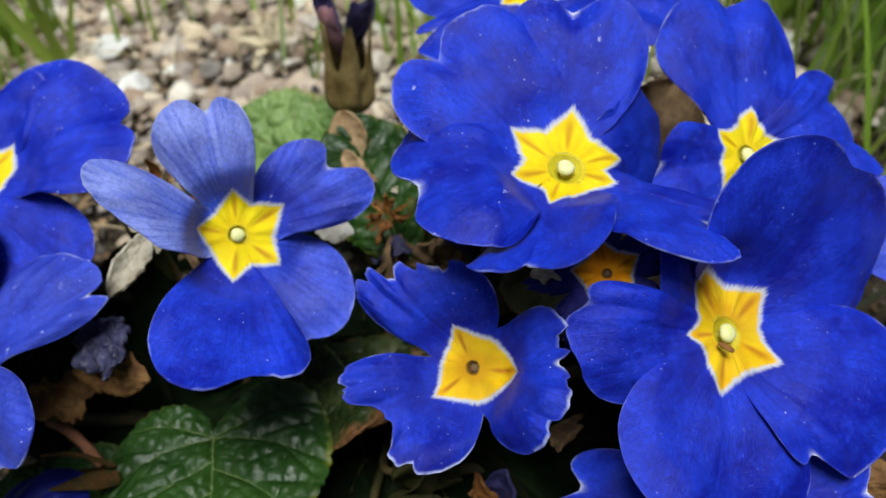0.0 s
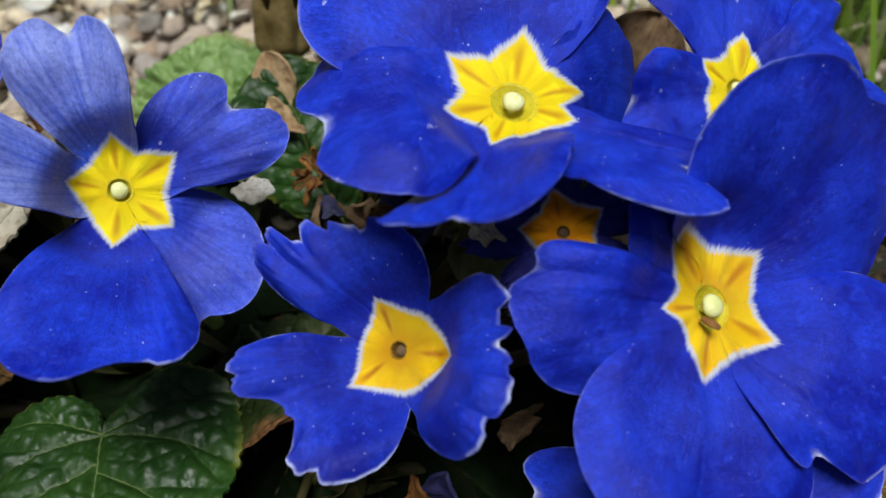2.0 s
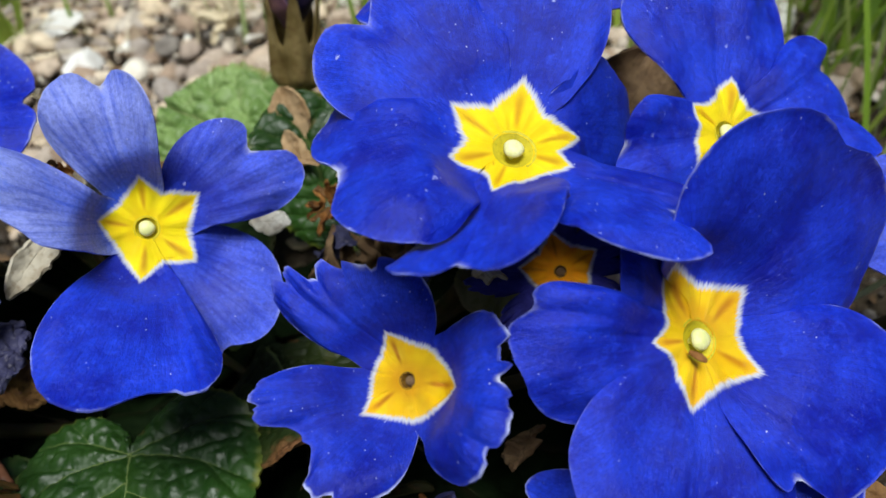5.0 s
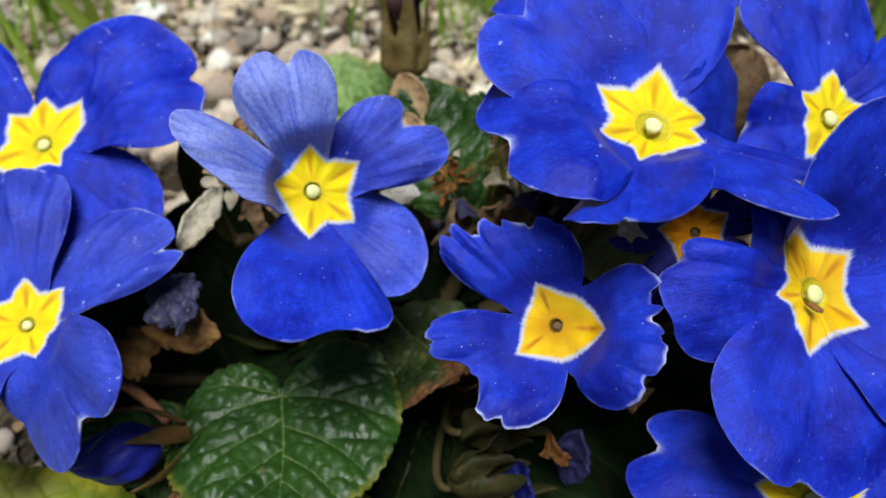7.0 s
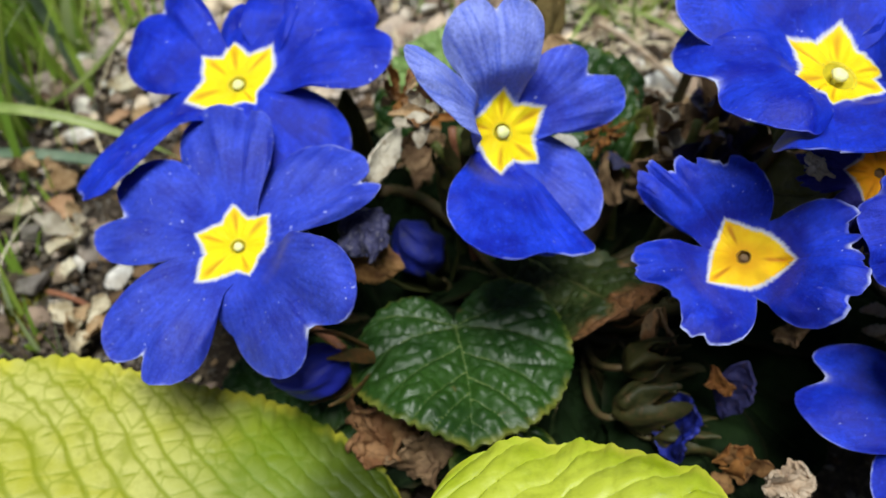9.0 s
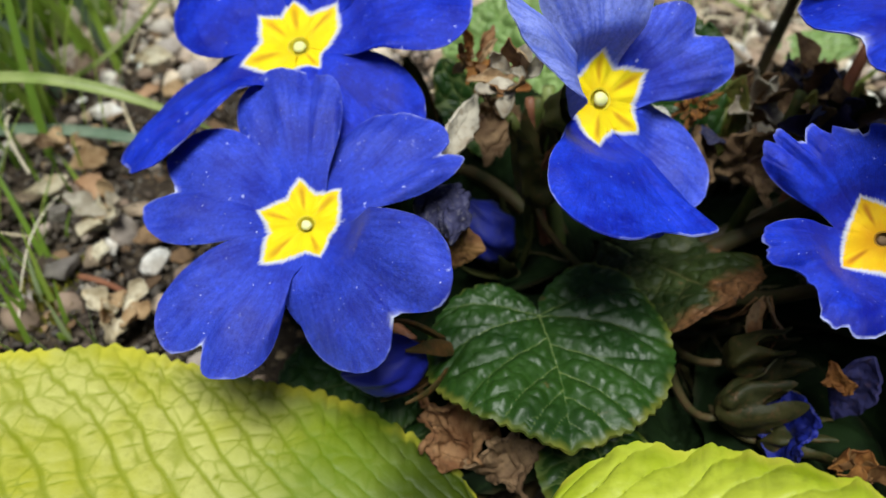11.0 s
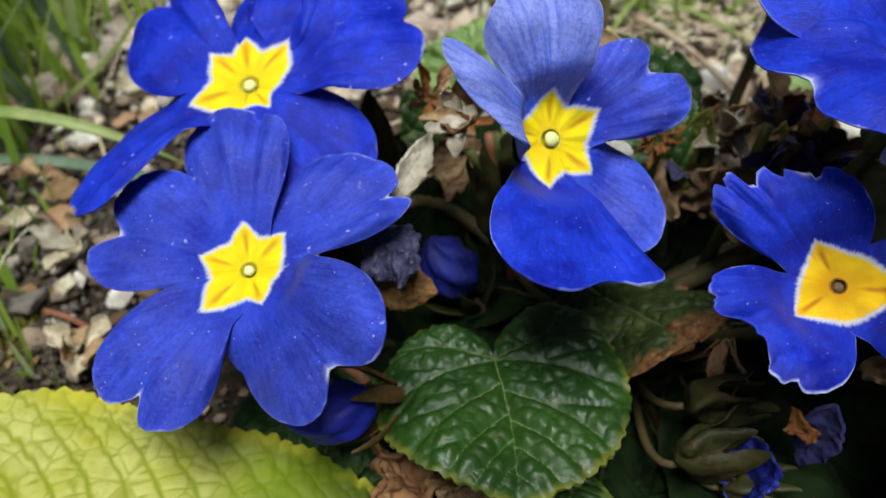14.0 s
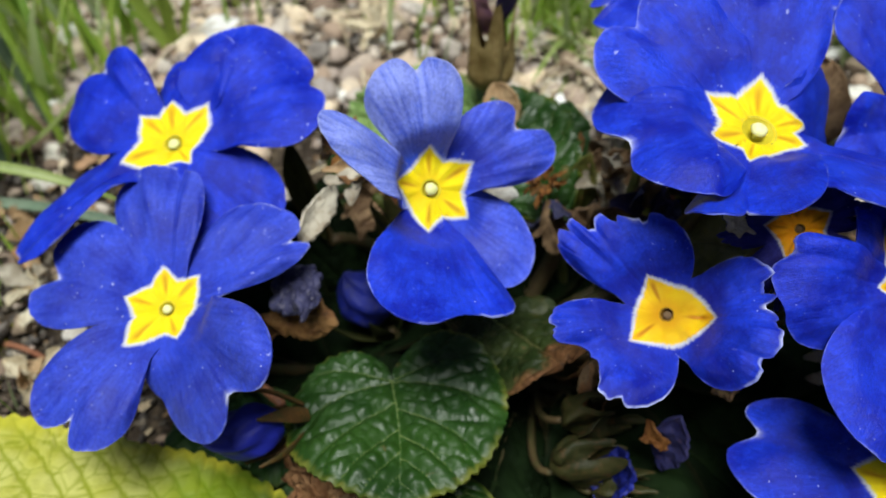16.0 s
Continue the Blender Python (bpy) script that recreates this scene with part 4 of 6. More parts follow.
primrose_leaf("lime yellow primrose leaf with rolled wavy rim", (-0.0525, 0.0165, 0.0405), (-0.0130, 0.0085, 0.0475), (-0.05, -0.12, 1.0), 0.033, LEAF_LIME, relief=0.0007, veins=8, sweep=3.5, net=0.4, ridge=0.4, cup=-0.16, wave=0.0022, blunt=0.34, stalk_to=(-0.060, 0.045, 0.0), seed=8.4, fine=(190, 121), widest=0.42, roll=0.03, teeth=0.014, cell=0.0042, torn=0.10)

primrose_leaf("dark green leaf with brown scorched corner under the flowers", (-0.034, 0.086, 0.016), (-0.0195, 0.0605, 0.031), (0.15, -0.35, 1.0), 0.027, LEAF_SCORCHED, cup=-0.15, relief=0.0010, veins=6, blunt=0.45, stalk_to=CROWN, seed=3.3, fine=(130, 101), wave=0.004, cell=0.0022, crumple=0.0004, teeth=0.05)
primrose_leaf("pale green wrinkled leaf lying behind the flowers", (-0.0240, 0.1220, 0.026), (-0.0640, 0.1500, 0.024), (0.0, -0.5, 1.0), 0.032, LEAF_PALE, cup=-0.1, relief=0.0024, veins=6, blunt=0.4, stalk_to=CROWN, seed=4.7, fine=(150, 101), wave=0.004, cell=0.0030, teeth=0.07)
primrose_leaf("crinkled dark green leaf with pale midrib and dry tip", (-0.0175, 0.0960, 0.0300), (-0.0285, 0.1210, 0.0450), (-0.1, -0.6, 0.8), 0.022, LEAF_GREEN, crumple=0.0003, cup=0.20, relief=0.0011, ridge=0.25, net=0.3, veins=8, blunt=0.5, stalk_to=CROWN, seed=6.1, fine=(130, 101), wave=0.003, cell=0.0026, teeth=0.06, rib=0.0009)
primrose_leaf("crinkled green leaf standing behind the flowers", (-0.0170, 0.1010, 0.0260), (-0.0145, 0.1220, 0.0410), (-0.2, -0.6, 0.8), 0.012, LEAF_MID, torn=0.2, crumple=0.0003, cup=0.25, relief=0.0009, ridge=0.25, net=0.3, veins=7, blunt=0.45, stalk_to=CROWN, seed=6.4, fine=(110, 81), wave=0.003, cell=0.0024)
primrose_leaf("dark crinkled leaf under the violet-blue flower", (-0.066, 0.064, 0.008), (-0.091, 0.054, 0.014), (0.0, -0.25, 1.0), 0.022, LEAF_MID, cup=-0.2, relief=0.0010, veins=7, blunt=0.45, stalk_to=CROWN, seed=7.9, fine=(110, 91), wave=0.004, cell=0.0024, teeth=0.06)
primrose_leaf("dark crinkled leaf half buried in the clump", (-0.050, 0.064, 0.003), (-0.078, 0.046, 0.006), (0.0, -0.1, 1.0), 0.026, LEAF_MID, cup=-0.2, relief=0.0010, veins=7, blunt=0.45, stalk_to=CROWN, seed=9.2, fine=(110, 91), wave=0.004, cell=0.0024, teeth=0.06)
# low leaf in the gap, its colour darkened to stand for shade
primrose_leaf("green leaf low beside the heart-shaped leaf, coloured dark for shade", (-0.030, 0.080, 0.002), (-0.024, 0.050, 0.004), (0.1, -0.1, 1.0), 0.024, LEAF_SHADED, cup=-0.15, relief=0.0012, veins=6, blunt=0.45, stalk_to=CROWN, seed=10.3, fine=(100, 81), cell=0.0024, wave=0.003)
primrose_leaf("small green leaf under the heart-shaped leaf", (-0.042, 0.052, 0.014), (-0.038, 0.030, 0.018), (0.1, -0.1, 1.0), 0.020, LEAF_GREEN, cup=-0.15, relief=0.001, veins=6, blunt=0.45, stalk_to=CROWN, seed=10.9, fine=(60, 41))
primrose_leaf("small pale green leaf on the soil behind", (0.022, 0.170, 0.004), (0.040, 0.163, 0.010), (0.0, -0.3, 1.0), 0.014, LEAF_PALE, relief=0.0008, veins=5, blunt=0.5, seed=5.5, fine=(50, 41), wave=0.002)
primrose_leaf("khaki withered leaf folded between the flowers", (0.0010, 0.0880, 0.0330), (0.0120, 0.0715, 0.0475), (-0.2, -0.7, 0.8), 0.014, LEAF_KHAKI, cup=0.3, relief=0.0006, veins=5, blunt=0.6, seed=6.6, fine=(70, 51), wave=0.002, crumple=0.0004, stalk_to=CROWN)
primrose_leaf("dark red-brown leaf behind the flowers", (0.020, 0.100, 0.030), (0.036, 0.118, 0.052), (-0.2, -0.8, 0.6), 0.020, DRY_BROWN, cup=0.2, relief=0.0006, veins=5, blunt=0.6, seed=7.6, fine=(50, 41), wave=0.002, stalk_to=CROWN, name="withered_leaf")
# inner leaves, painted near black where the clump lies in shade
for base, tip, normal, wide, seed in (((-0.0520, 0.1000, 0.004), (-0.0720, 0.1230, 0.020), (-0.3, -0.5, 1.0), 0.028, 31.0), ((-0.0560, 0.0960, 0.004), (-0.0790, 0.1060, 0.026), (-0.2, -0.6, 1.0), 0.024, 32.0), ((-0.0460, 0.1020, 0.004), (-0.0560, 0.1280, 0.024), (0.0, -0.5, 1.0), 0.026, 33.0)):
    primrose_leaf("old primrose leaf deep in the clump, coloured dark for shade", base, tip, normal, wide, LEAF_SHADED, cup=-0.15, relief=0.0014, veins=6, blunt=0.5, seed=seed, fine=(70, 51), wave=0.005, stalk_to=CROWN)
primrose_leaf("narrow olive leaf folded between the flowers", (-0.0655, 0.1015, 0.022), (-0.0715, 0.1090, 0.043), (-0.5, -0.7, 0.5), 0.008, LEAF_OLIVE, cup=0.5, relief=0.0004, veins=5, blunt=0.7, seed=34.0, fine=(60, 41), stalk_to=CROWN)
primrose_leaf("dark bluish green leaf tip behind the dry leaf", (-0.0560, 0.1120, 0.016), (-0.0660, 0.1220, 0.034), (-0.2, -0.7, 0.7), 0.010, LEAF_GREEN, cup=0.3, relief=0.0006, veins=5, blunt=0.6, seed=35.0, fine=(60, 41), stalk_to=CROWN, torn=0.2)
# leaves at the foot, shade likewise put into their colour
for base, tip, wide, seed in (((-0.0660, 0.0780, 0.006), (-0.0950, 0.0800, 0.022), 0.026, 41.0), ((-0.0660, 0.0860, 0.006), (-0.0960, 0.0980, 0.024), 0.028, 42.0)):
    primrose_leaf("brownish old leaf at the foot of the clump, coloured dark for shade", base, tip, (-0.2, -0.3, 1.0), wide, LEAF_SHADED, cup=-0.1, relief=0.0012, veins=6, blunt=0.5, seed=seed, fine=(70, 51), wave=0.004, stalk_to=CROWN)
# the low rosette, its leaves near black to deepen the shade under the flowers
rng = random.Random(5)
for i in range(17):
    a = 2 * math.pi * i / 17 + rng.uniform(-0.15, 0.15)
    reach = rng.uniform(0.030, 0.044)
    primrose_leaf("old primrose leaf low in the clump, coloured dark for shade", (-0.024 + 0.018 * math.cos(a), 0.080 + 0.012 * math.sin(a), 0.004 + 0.008 * rng.random()), (-0.024 + (0.022 + reach) * math.cos(a), 0.080 + (0.008 + reach) * math.sin(a), 0.003 + 0.010 * rng.random()), (0.3 * math.cos(a), 0.3 * math.sin(a), 1.0), rng.uniform(0.022, 0.032), LEAF_SHADED, cup=-0.15, relief=0.0014, veins=6, blunt=0.5, seed=20 + i, fine=(46, 37), wave=0.005, droop=0.08, stalk_to=(-0.03, 0.085, 0.0))


# ---- ground ----
q = np.linspace(-1, 1, 181)
axis_x = -0.03 + 0.24 * q + 30 * np.sign(q) * abs(q) ** 9
axis_y = 0.13 + 0.24 * q + 30 * np.sign(q) * abs(q) ** 9
gx, gy = np.meshgrid(axis_x, axis_y, indexing="ij")
flat = np.stack([gx, gy, 0 * gx], -1)
gz = 0.0030 * wobble(flat, 38).reshape(gx.shape) + 0.0016 * wobble(flat, 120, 3.0).reshape(gx.shape) + 0.0008 * wobble(flat, 330, 7.0).reshape(gx.shape)
gz *= np.exp(-((gx + 0.03) ** 2 + (gy - 0.13) ** 2) / 1.0)
gz += -0.003
tagged(new("ground", mesh_of("ground", np.stack([gx, gy, gz], -1).reshape(-1, 3), sheet_faces(181, 181), SOIL)), "bare crumbly brown garden soil", "soil", kind="structure")


def chipped(points, seed, cuts=15, deep=(0.15, 0.40)):
    """Points of a unit ball worn to a broken chip: flattened by random planes and roughened."""
    rng = random.Random(seed)
    p = np.array(points, float)
    for _ in range(cuts):
        n = np.array([rng.gauss(0, 1) for _ in range(3)])
        n /= np.linalg.norm(n)
        d = rng.uniform(*deep)
        over = np.maximum(p @ n - d, 0)
        p = p - over[:, None] * n
    return p * (1.12 + 0.24 * np.array([noise.noise(Vector(c) * 5 + Vector((seed * 1.3, 0, 0))) + 0.4 * noise.noise(Vector(c) * 13 + Vector((seed * 1.3, 0, 0))) for c in p]))[:, None]


def stone_mesh(name, size, material, seed, cuts=2, rough=0.22):
    bm = bmesh.new()
    bmesh.ops.create_icosphere(bm, subdivisions=cuts, radius=0.5)
    co = chipped([v.co[:] for v in bm.verts], seed) * np.array(size) * 1.35
    for v, c in zip(bm.verts, co):
        v.co = c
    me = bpy.data.meshes.new(name)
    bm.to_mesh(me)
    bm.free()
    me.materials.append(material)
    me.polygons.foreach_set("use_smooth", [True] * len(me.polygons))
    return me


def stone(label, x, y, size, material, turn=0.0, seed=0.0, name="stone", category="stone", group="loose stones", lift=0.3):
    ob = new(name, stone_mesh(name, [v / 1250 for v in size], material, seed, 3))
    ob.matrix_world = pose(x, y, size[2] / 1000 * lift - 0.001, 0, 0, turn)
    return tagged(ob, label, category, group)


def scatter(name, count, box, keep, sizes, material, label, category, seed, thin=1.0, worn=False):
    """Many small pebbles in one mesh."""
    rng = random.Random(seed)
    bm = bmesh.new()
    bmesh.ops.create_icosphere(bm, subdivisions=1 if sizes[1] < 0.004 else 2, radius=0.5)
    unit = np.array([v.co[:] for v in bm.verts])
    tri = np.array([[v.index for v in f.verts] for f in bm.faces])
    bm.free()
    forms = [chipped(unit, seed * 100 + i, 9 if worn else 15, (0.30, 0.46) if worn else (0.15, 0.40)) for i in range(40)]
    verts, faces = [], []
    base = 0
    for i in range(count):
        x, y = rng.uniform(*box[0]), rng.uniform(*box[1])
        if rng.random() > keep(x, y):
            continue
        s = sizes[0] + (sizes[1] - sizes[0]) * rng.random() ** 2.6
        form = forms[rng.randrange(len(forms))]
        m = np.array(Euler((rng.uniform(-0.5, 0.5), rng.uniform(-0.5, 0.5), rng.uniform(0, 6.3))).to_matrix())
        v = (form * (s * rng.uniform(0.9, 1.4), s, s * thin * rng.uniform(0.45, 0.85))) @ m.T + (x, y, s * rng.uniform(-0.05, 0.25) - 0.0015)
        verts.append(v)
        faces.append(tri + base)
        base += len(unit)
    me = mesh_of(name, np.concatenate(verts), np.concatenate(faces), material)
    return tagged(new(name, me), label, category, kind="stuff")


scatter("gravel", 8500, ((-0.30, 0.22), (0.06, 0.42)), lambda x, y: 1.0 if y > 0.165 else 0.15, (0.0022, 0.0095), PEBBLES, "mixed brown and grey gravel on soil", "gravel", 11, thin=1.15, worn=True)
scatter("fine_gravel", 6500, ((-0.26, 0.20), (0.165, 0.36)), lambda x, y: 1.0, (0.0012, 0.0034), SAND, "fine beige gravel and sand between the stones", "gravel", 15, worn=True)
scatter("leaf_litter", 2000, ((-0.26, 0.14), (0.02, 0.34)), lambda x, y: 1.0, (0.002, 0.008), LITTER, "flakes of dry brown leaf litter on soil", "leaf litter", 13, thin=0.16)
scatter("soil_crumbs", 5200, ((-0.21, -0.10), (0.055, 0.165)), lambda x, y: 1.0, (0.0008, 0.0036), CLOD, "dark crumbs of damp soil beside the clump", "soil crumbs", 14)
scatter("soil_crumbs", 9500, ((-0.26, 0.12), (0.0, 0.30)), lambda x, y: 1.0, (0.0007, 0.0032), GRIT, "small crumbs of soil and grit", "soil crumbs", 12)


def blades(name, count, place, length, width, material, label, category, seed, lean=0.6, flat=False, sag=0.5):
    """Grass blades or straws as narrow folded strips in one mesh."""
    rng = random.Random(seed)
    verts, faces = [], []
    base, n = 0, 9
    for i in range(count):
        x, y = place(rng)
        h = rng.uniform(*length)
        w = rng.uniform(*width)
        a = rng.uniform(0, 6.283)
        d = np.array([math.cos(a), math.sin(a), 0.0])
        side = np.array([-d[1], d[0], 0.0])
        t = np.linspace(0, 1, n)
        le = rng.uniform(0.1, lean)
        if flat:
            bend = rng.uniform(-0.35, 0.35)
            c = np.array([x, y, 0.0]) + t[:, None] * h * d + (bend * h * t**2)[:, None] * side + np.stack([0 * t, 0 * t, 0.001 + h * rng.uniform(0.0, 0.14) * np.sin(t * 3.1) + 0.002 * rng.random()], -1)
            ww = w * np.ones(n) * (1 - 0.3 * t)
        else:
            c = np.array([x, y, -0.003]) + (h * le * (t + sag * t**2) / 1.5)[:, None] * d + np.stack([0 * t, 0 * t, h * (t - 0.35 * le * t**2)], -1)
            ww = w * (1 - t**2.2) + 0.0001
        l, r = c - side * ww[:, None] / 2, c + side * ww[:, None] / 2
        m = c + np.array([0, 0, -0.18]) * ww[:, None] if not flat else c + np.array([0, 0, 0.5]) * ww[:, None]
        verts.append(np.stack([l, m, r], 1).reshape(-1, 3))
        faces.append(sheet_faces(n, 3) + base)
        base += 3 * n
    me = mesh_of(name, np.concatenate(verts), np.concatenate(faces), material)
    return tagged(new(name, me), label, category, kind="stuff")


def near(cx, cy, sx, sy):
    return lambda rng: (rng.gauss(cx, sx), rng.gauss(cy, sy))


blades("grass", 1300, near(0.150, 0.235, 0.035, 0.05), (0.04, 0.10), (0.0012, 0.0026), GRASS, "fresh green grass tuft beside the clump", "grass", 21)
blades("grass", 380, near(-0.205, 0.190, 0.022, 0.04), (0.03, 0.08), (0.0014, 0.0034), GRASS, "green and bluish grass tuft on soil", "grass", 22)
blades("grass", 150, near(-0.166, 0.09, 0.012, 0.02), (0.010, 0.028), (0.0006, 0.0014), GRASS, "short fine grass on soil", "grass", 23)
blades("grass", 26, near(-0.150, 0.240, 0.02, 0.012), (0.03, 0.07), (0.0012, 0.0026), GRASS, "a few grass blades among gravel", "grass", 24)
blades("grass", 220, near(0.0, 0.235, 0.03, 0.020), (0.02, 0.06), (0.0010, 0.0022), GRASS, "thin grass blades behind the clump", "grass", 25)
blades("straw", 170, lambda rng: (rng.uniform(-0.2, 0.1), rng.triangular(0.08, 0.36, 0.30)), (0.010, 0.05), (0.0003, 0.0009), STRAW, "dry bleached straw strewn over gravel", "straw", 26, flat=True)

for a in (("flat white stone chip on gravel", -0.124, 0.228, (17, 14, 9), WHITE_STONE, 20), ("white stone chip on gravel", -0.109, 0.206, (16, 12, 8), WHITE_STONE, 70), ("pale stone chip on gravel", -0.089, 0.242, (9, 6, 5), SHELL, 10),
          ("white stone chip on soil", 0.009, 0.1715, (15, 9, 11), WHITE_STONE, 10), ("small white pebble on gravel", -0.0128, 0.181, (7, 6, 8), WHITE_STONE, 40), ("small white pebble on gravel", -0.0085, 0.178, (7, 7, 9), WHITE_STONE, 10), ("long white stone chip on soil", -0.153, 0.175, (9, 5, 3), SHELL, -15), ("white stone chip by grass", -0.157, 0.150, (10, 6, 4), SHELL, -20),
          ("pale pointed stone on soil", -0.128, 0.095, (6, 9, 5), SHELL, -30), ("small white stone in short grass", -0.153, 0.084, (6, 4, 4), SHELL, 0), ("pale stone at the edge of the bed", -0.167, 0.255, (10, 7, 5), SHELL, 0)):
    stone(*a[:5], turn=a[5], seed=a[1] * 50)


# ---- buds, withered flowers and scraps ----


def bud(label, at, along, length, wide, foot, material=None, sepal=None, seed=0.0, open_=1.0, drop=0.35, taper=1.15):
    """A closed flower bud with furled petals, standing in a calyx of five pointed sepals."""
    material, sepal = material or BUD_BLUE, sepal or CALYX
    r = basis(along)
    f = thing("primrose_bud", at, label, "bud", "primrose buds")
    s = np.linspace(0, 1, 26)[:, None]
    a = np.linspace(0, 2 * np.pi, 41)[None, :-1]
    prof = wide / 2 * np.sin(np.pi * np.clip(0.12 + 0.88 * s, 0, 1) ** 0.85) ** 0.75
    furl = 1 + 0.16 * np.cos(5 * (a + 2.2 * s) + seed) * (0.4 + 0.6 * s) + 0.04 * np.cos(11 * a + 5 * s)
    grid = np.stack([prof * furl * np.cos(a), prof * furl * np.sin(a), s * length + 0 * a], -1)
    part("furled_petals", mesh_of("furled_petals", grid.reshape(-1, 3) @ r, sheet_faces(26, 40, True), material), f)
    for k in range(5):
        b = 2 * math.pi * k / 5 + seed
        t = np.linspace(0, 1, 14)[:, None]
        w = np.linspace(-1, 1, 9)[None]
        span = 0.44 * (1 - t**taper) * (1 - 0.3 * t)
        rad = wide / 2 * (0.55 + 0.75 * np.sin(np.minimum(t * 2.2, 1.57))) + open_ * 0.0022 * t**2 + 0.0003 * (1 - w**2)
        g = np.stack([rad * np.cos(b + w * span), rad * np.sin(b + w * span), -drop * length + t * length * (0.42 + drop) + 0 * w], -1)
        v, fc, at_ = shell(g, 0.0004, {})
        part("sepal", mesh_of("sepal", v @ r, fc, sepal), f)
    v, fc = tube(arc(-(drop - 0.02) * length * r[2], -(drop + 0.45) * length * r[2], np.array(foot) - np.array(at), 14), np.linspace(0.0014, 0.0016, 14), 8)
    part("stalk", mesh_of("stalk", v, fc, STEM), f)
    return f


bud("deep blue bud in a dry brown calyx", (-0.0675, 0.0530, 0.0265), (-0.75, -0.42, 0.30), 0.013, 0.0085, (-0.045, 0.080, 0.0), sepal=SEPAL, seed=0.6, open_=0.5)
bud("dark blue bud deep in the clump", (-0.0545, 0.0850, 0.016), (-0.35, 0.1, 0.75), 0.013, 0.010, (-0.040, 0.088, 0.0), material=WILT_BLUE, sepal=LEAF_OLIVE, seed=1.2)


def spent_calyx(label, at, along, length, wide, foot, seed=0.0):
    """An open, ribbed calyx with five long teeth; shrivelled petals hang from its mouth."""
    r = basis(along)
    f = thing("spent_calyx", at, label, "withered flower", "withered flowers")
    a = np.linspace(0, 2 * np.pi, 81)[None, :-1]
    t = np.linspace(0, 1, 30)[:, None]
    tooth = 0.5 + 0.5 * np.cos(5 * a + seed)
    rise = length * (0.50 * t + 0.50 * t**2 * tooth**1.4)
    rad = wide / 2 * (0.25 + 0.75 * np.sin(np.clip(t * 4.5, 0, 1.57)) - 0.12 * t) * (1 + 0.17 * np.cos(5 * a + seed) * np.sin(np.pi * np.clip(t * 1.2, 0, 1))) + 0.0010 * t**4 * tooth
    g = np.stack([rad * np.cos(a), rad * np.sin(a), rise], -1)
    v, fc, _ = shell(np.concatenate([g, g[:, :1]], 1), 0.0004, {})
    part("calyx", mesh_of("calyx", v @ r, fc, CALYX_DRY), f)
    for k, (turn, reach, m) in enumerate(((0.4, 0.015, VIOLET_DARK), (2.6, 0.016, VIOLET_DARK), (4.0, 0.013, ROSE_DRY), (5.4, 0.015, VIOLET_DARK))):
        u = np.linspace(0, 1, 24)[:, None]
        w = np.linspace(-1, 1, 15)[None]
        half = 0.0030 * np.sin(np.pi * np.clip(0.1 + 0.85 * u, 0, 1)) ** 0.7
        out = 0.0012 + reach * 0.30 * np.sin(u * 2.2)
        up = length * 0.62 + reach * (1.1 * u - 0.3 * u**3)
        d, e = np.array([math.cos(turn), math.sin(turn), 0]), np.array([-math.sin(turn), math.cos(turn), 0])
        g = out[..., None] * d + (w * half)[..., None] * e + (up + 0.5 * half * w**2)[..., None] * np.array([0, 0, 1.0])
        q = g.reshape(-1, 3)
        g = g + 0.0008 * np.stack([wobble(q, 260, k + c) for c in (1, 4, 8)], -1).reshape(g.shape)
        v, fc, _ = shell(g, 0.0003, {})
        part("withered_petal", mesh_of("withered_petal", v @ r, fc, m), f)
    v, fc = tube(arc((0, 0, 0), -0.6 * length * r[2], np.array(foot) - np.array(at), 14), np.linspace(0.0014, 0.0016, 14), 8)
    part("stalk", mesh_of("stalk", v, fc, STEM), f)
    return f


spent_calyx("spent olive-brown calyx with shrivelled violet petals", (-0.0305, 0.1375, 0.0345), (0.06, 0.30, 0.94), 0.0215, 0.0100, (-0.028, 0.120, 0.0), 0.5)


def scrap(label, base, tip, normal, wide, material, crumple, seed, name="withered_leaf", torn=0.55, **more):
    ob = primrose_leaf(label, base, tip, normal, wide, material, relief=0.00012, veins=5, blunt=0.7, crumple=crumple * 2.2, torn=torn, seed=seed, fine=(64, 49), name=name, teeth=0.02, ribbed=False, **more)
    ob["group"] = "withered scraps"
    return ob


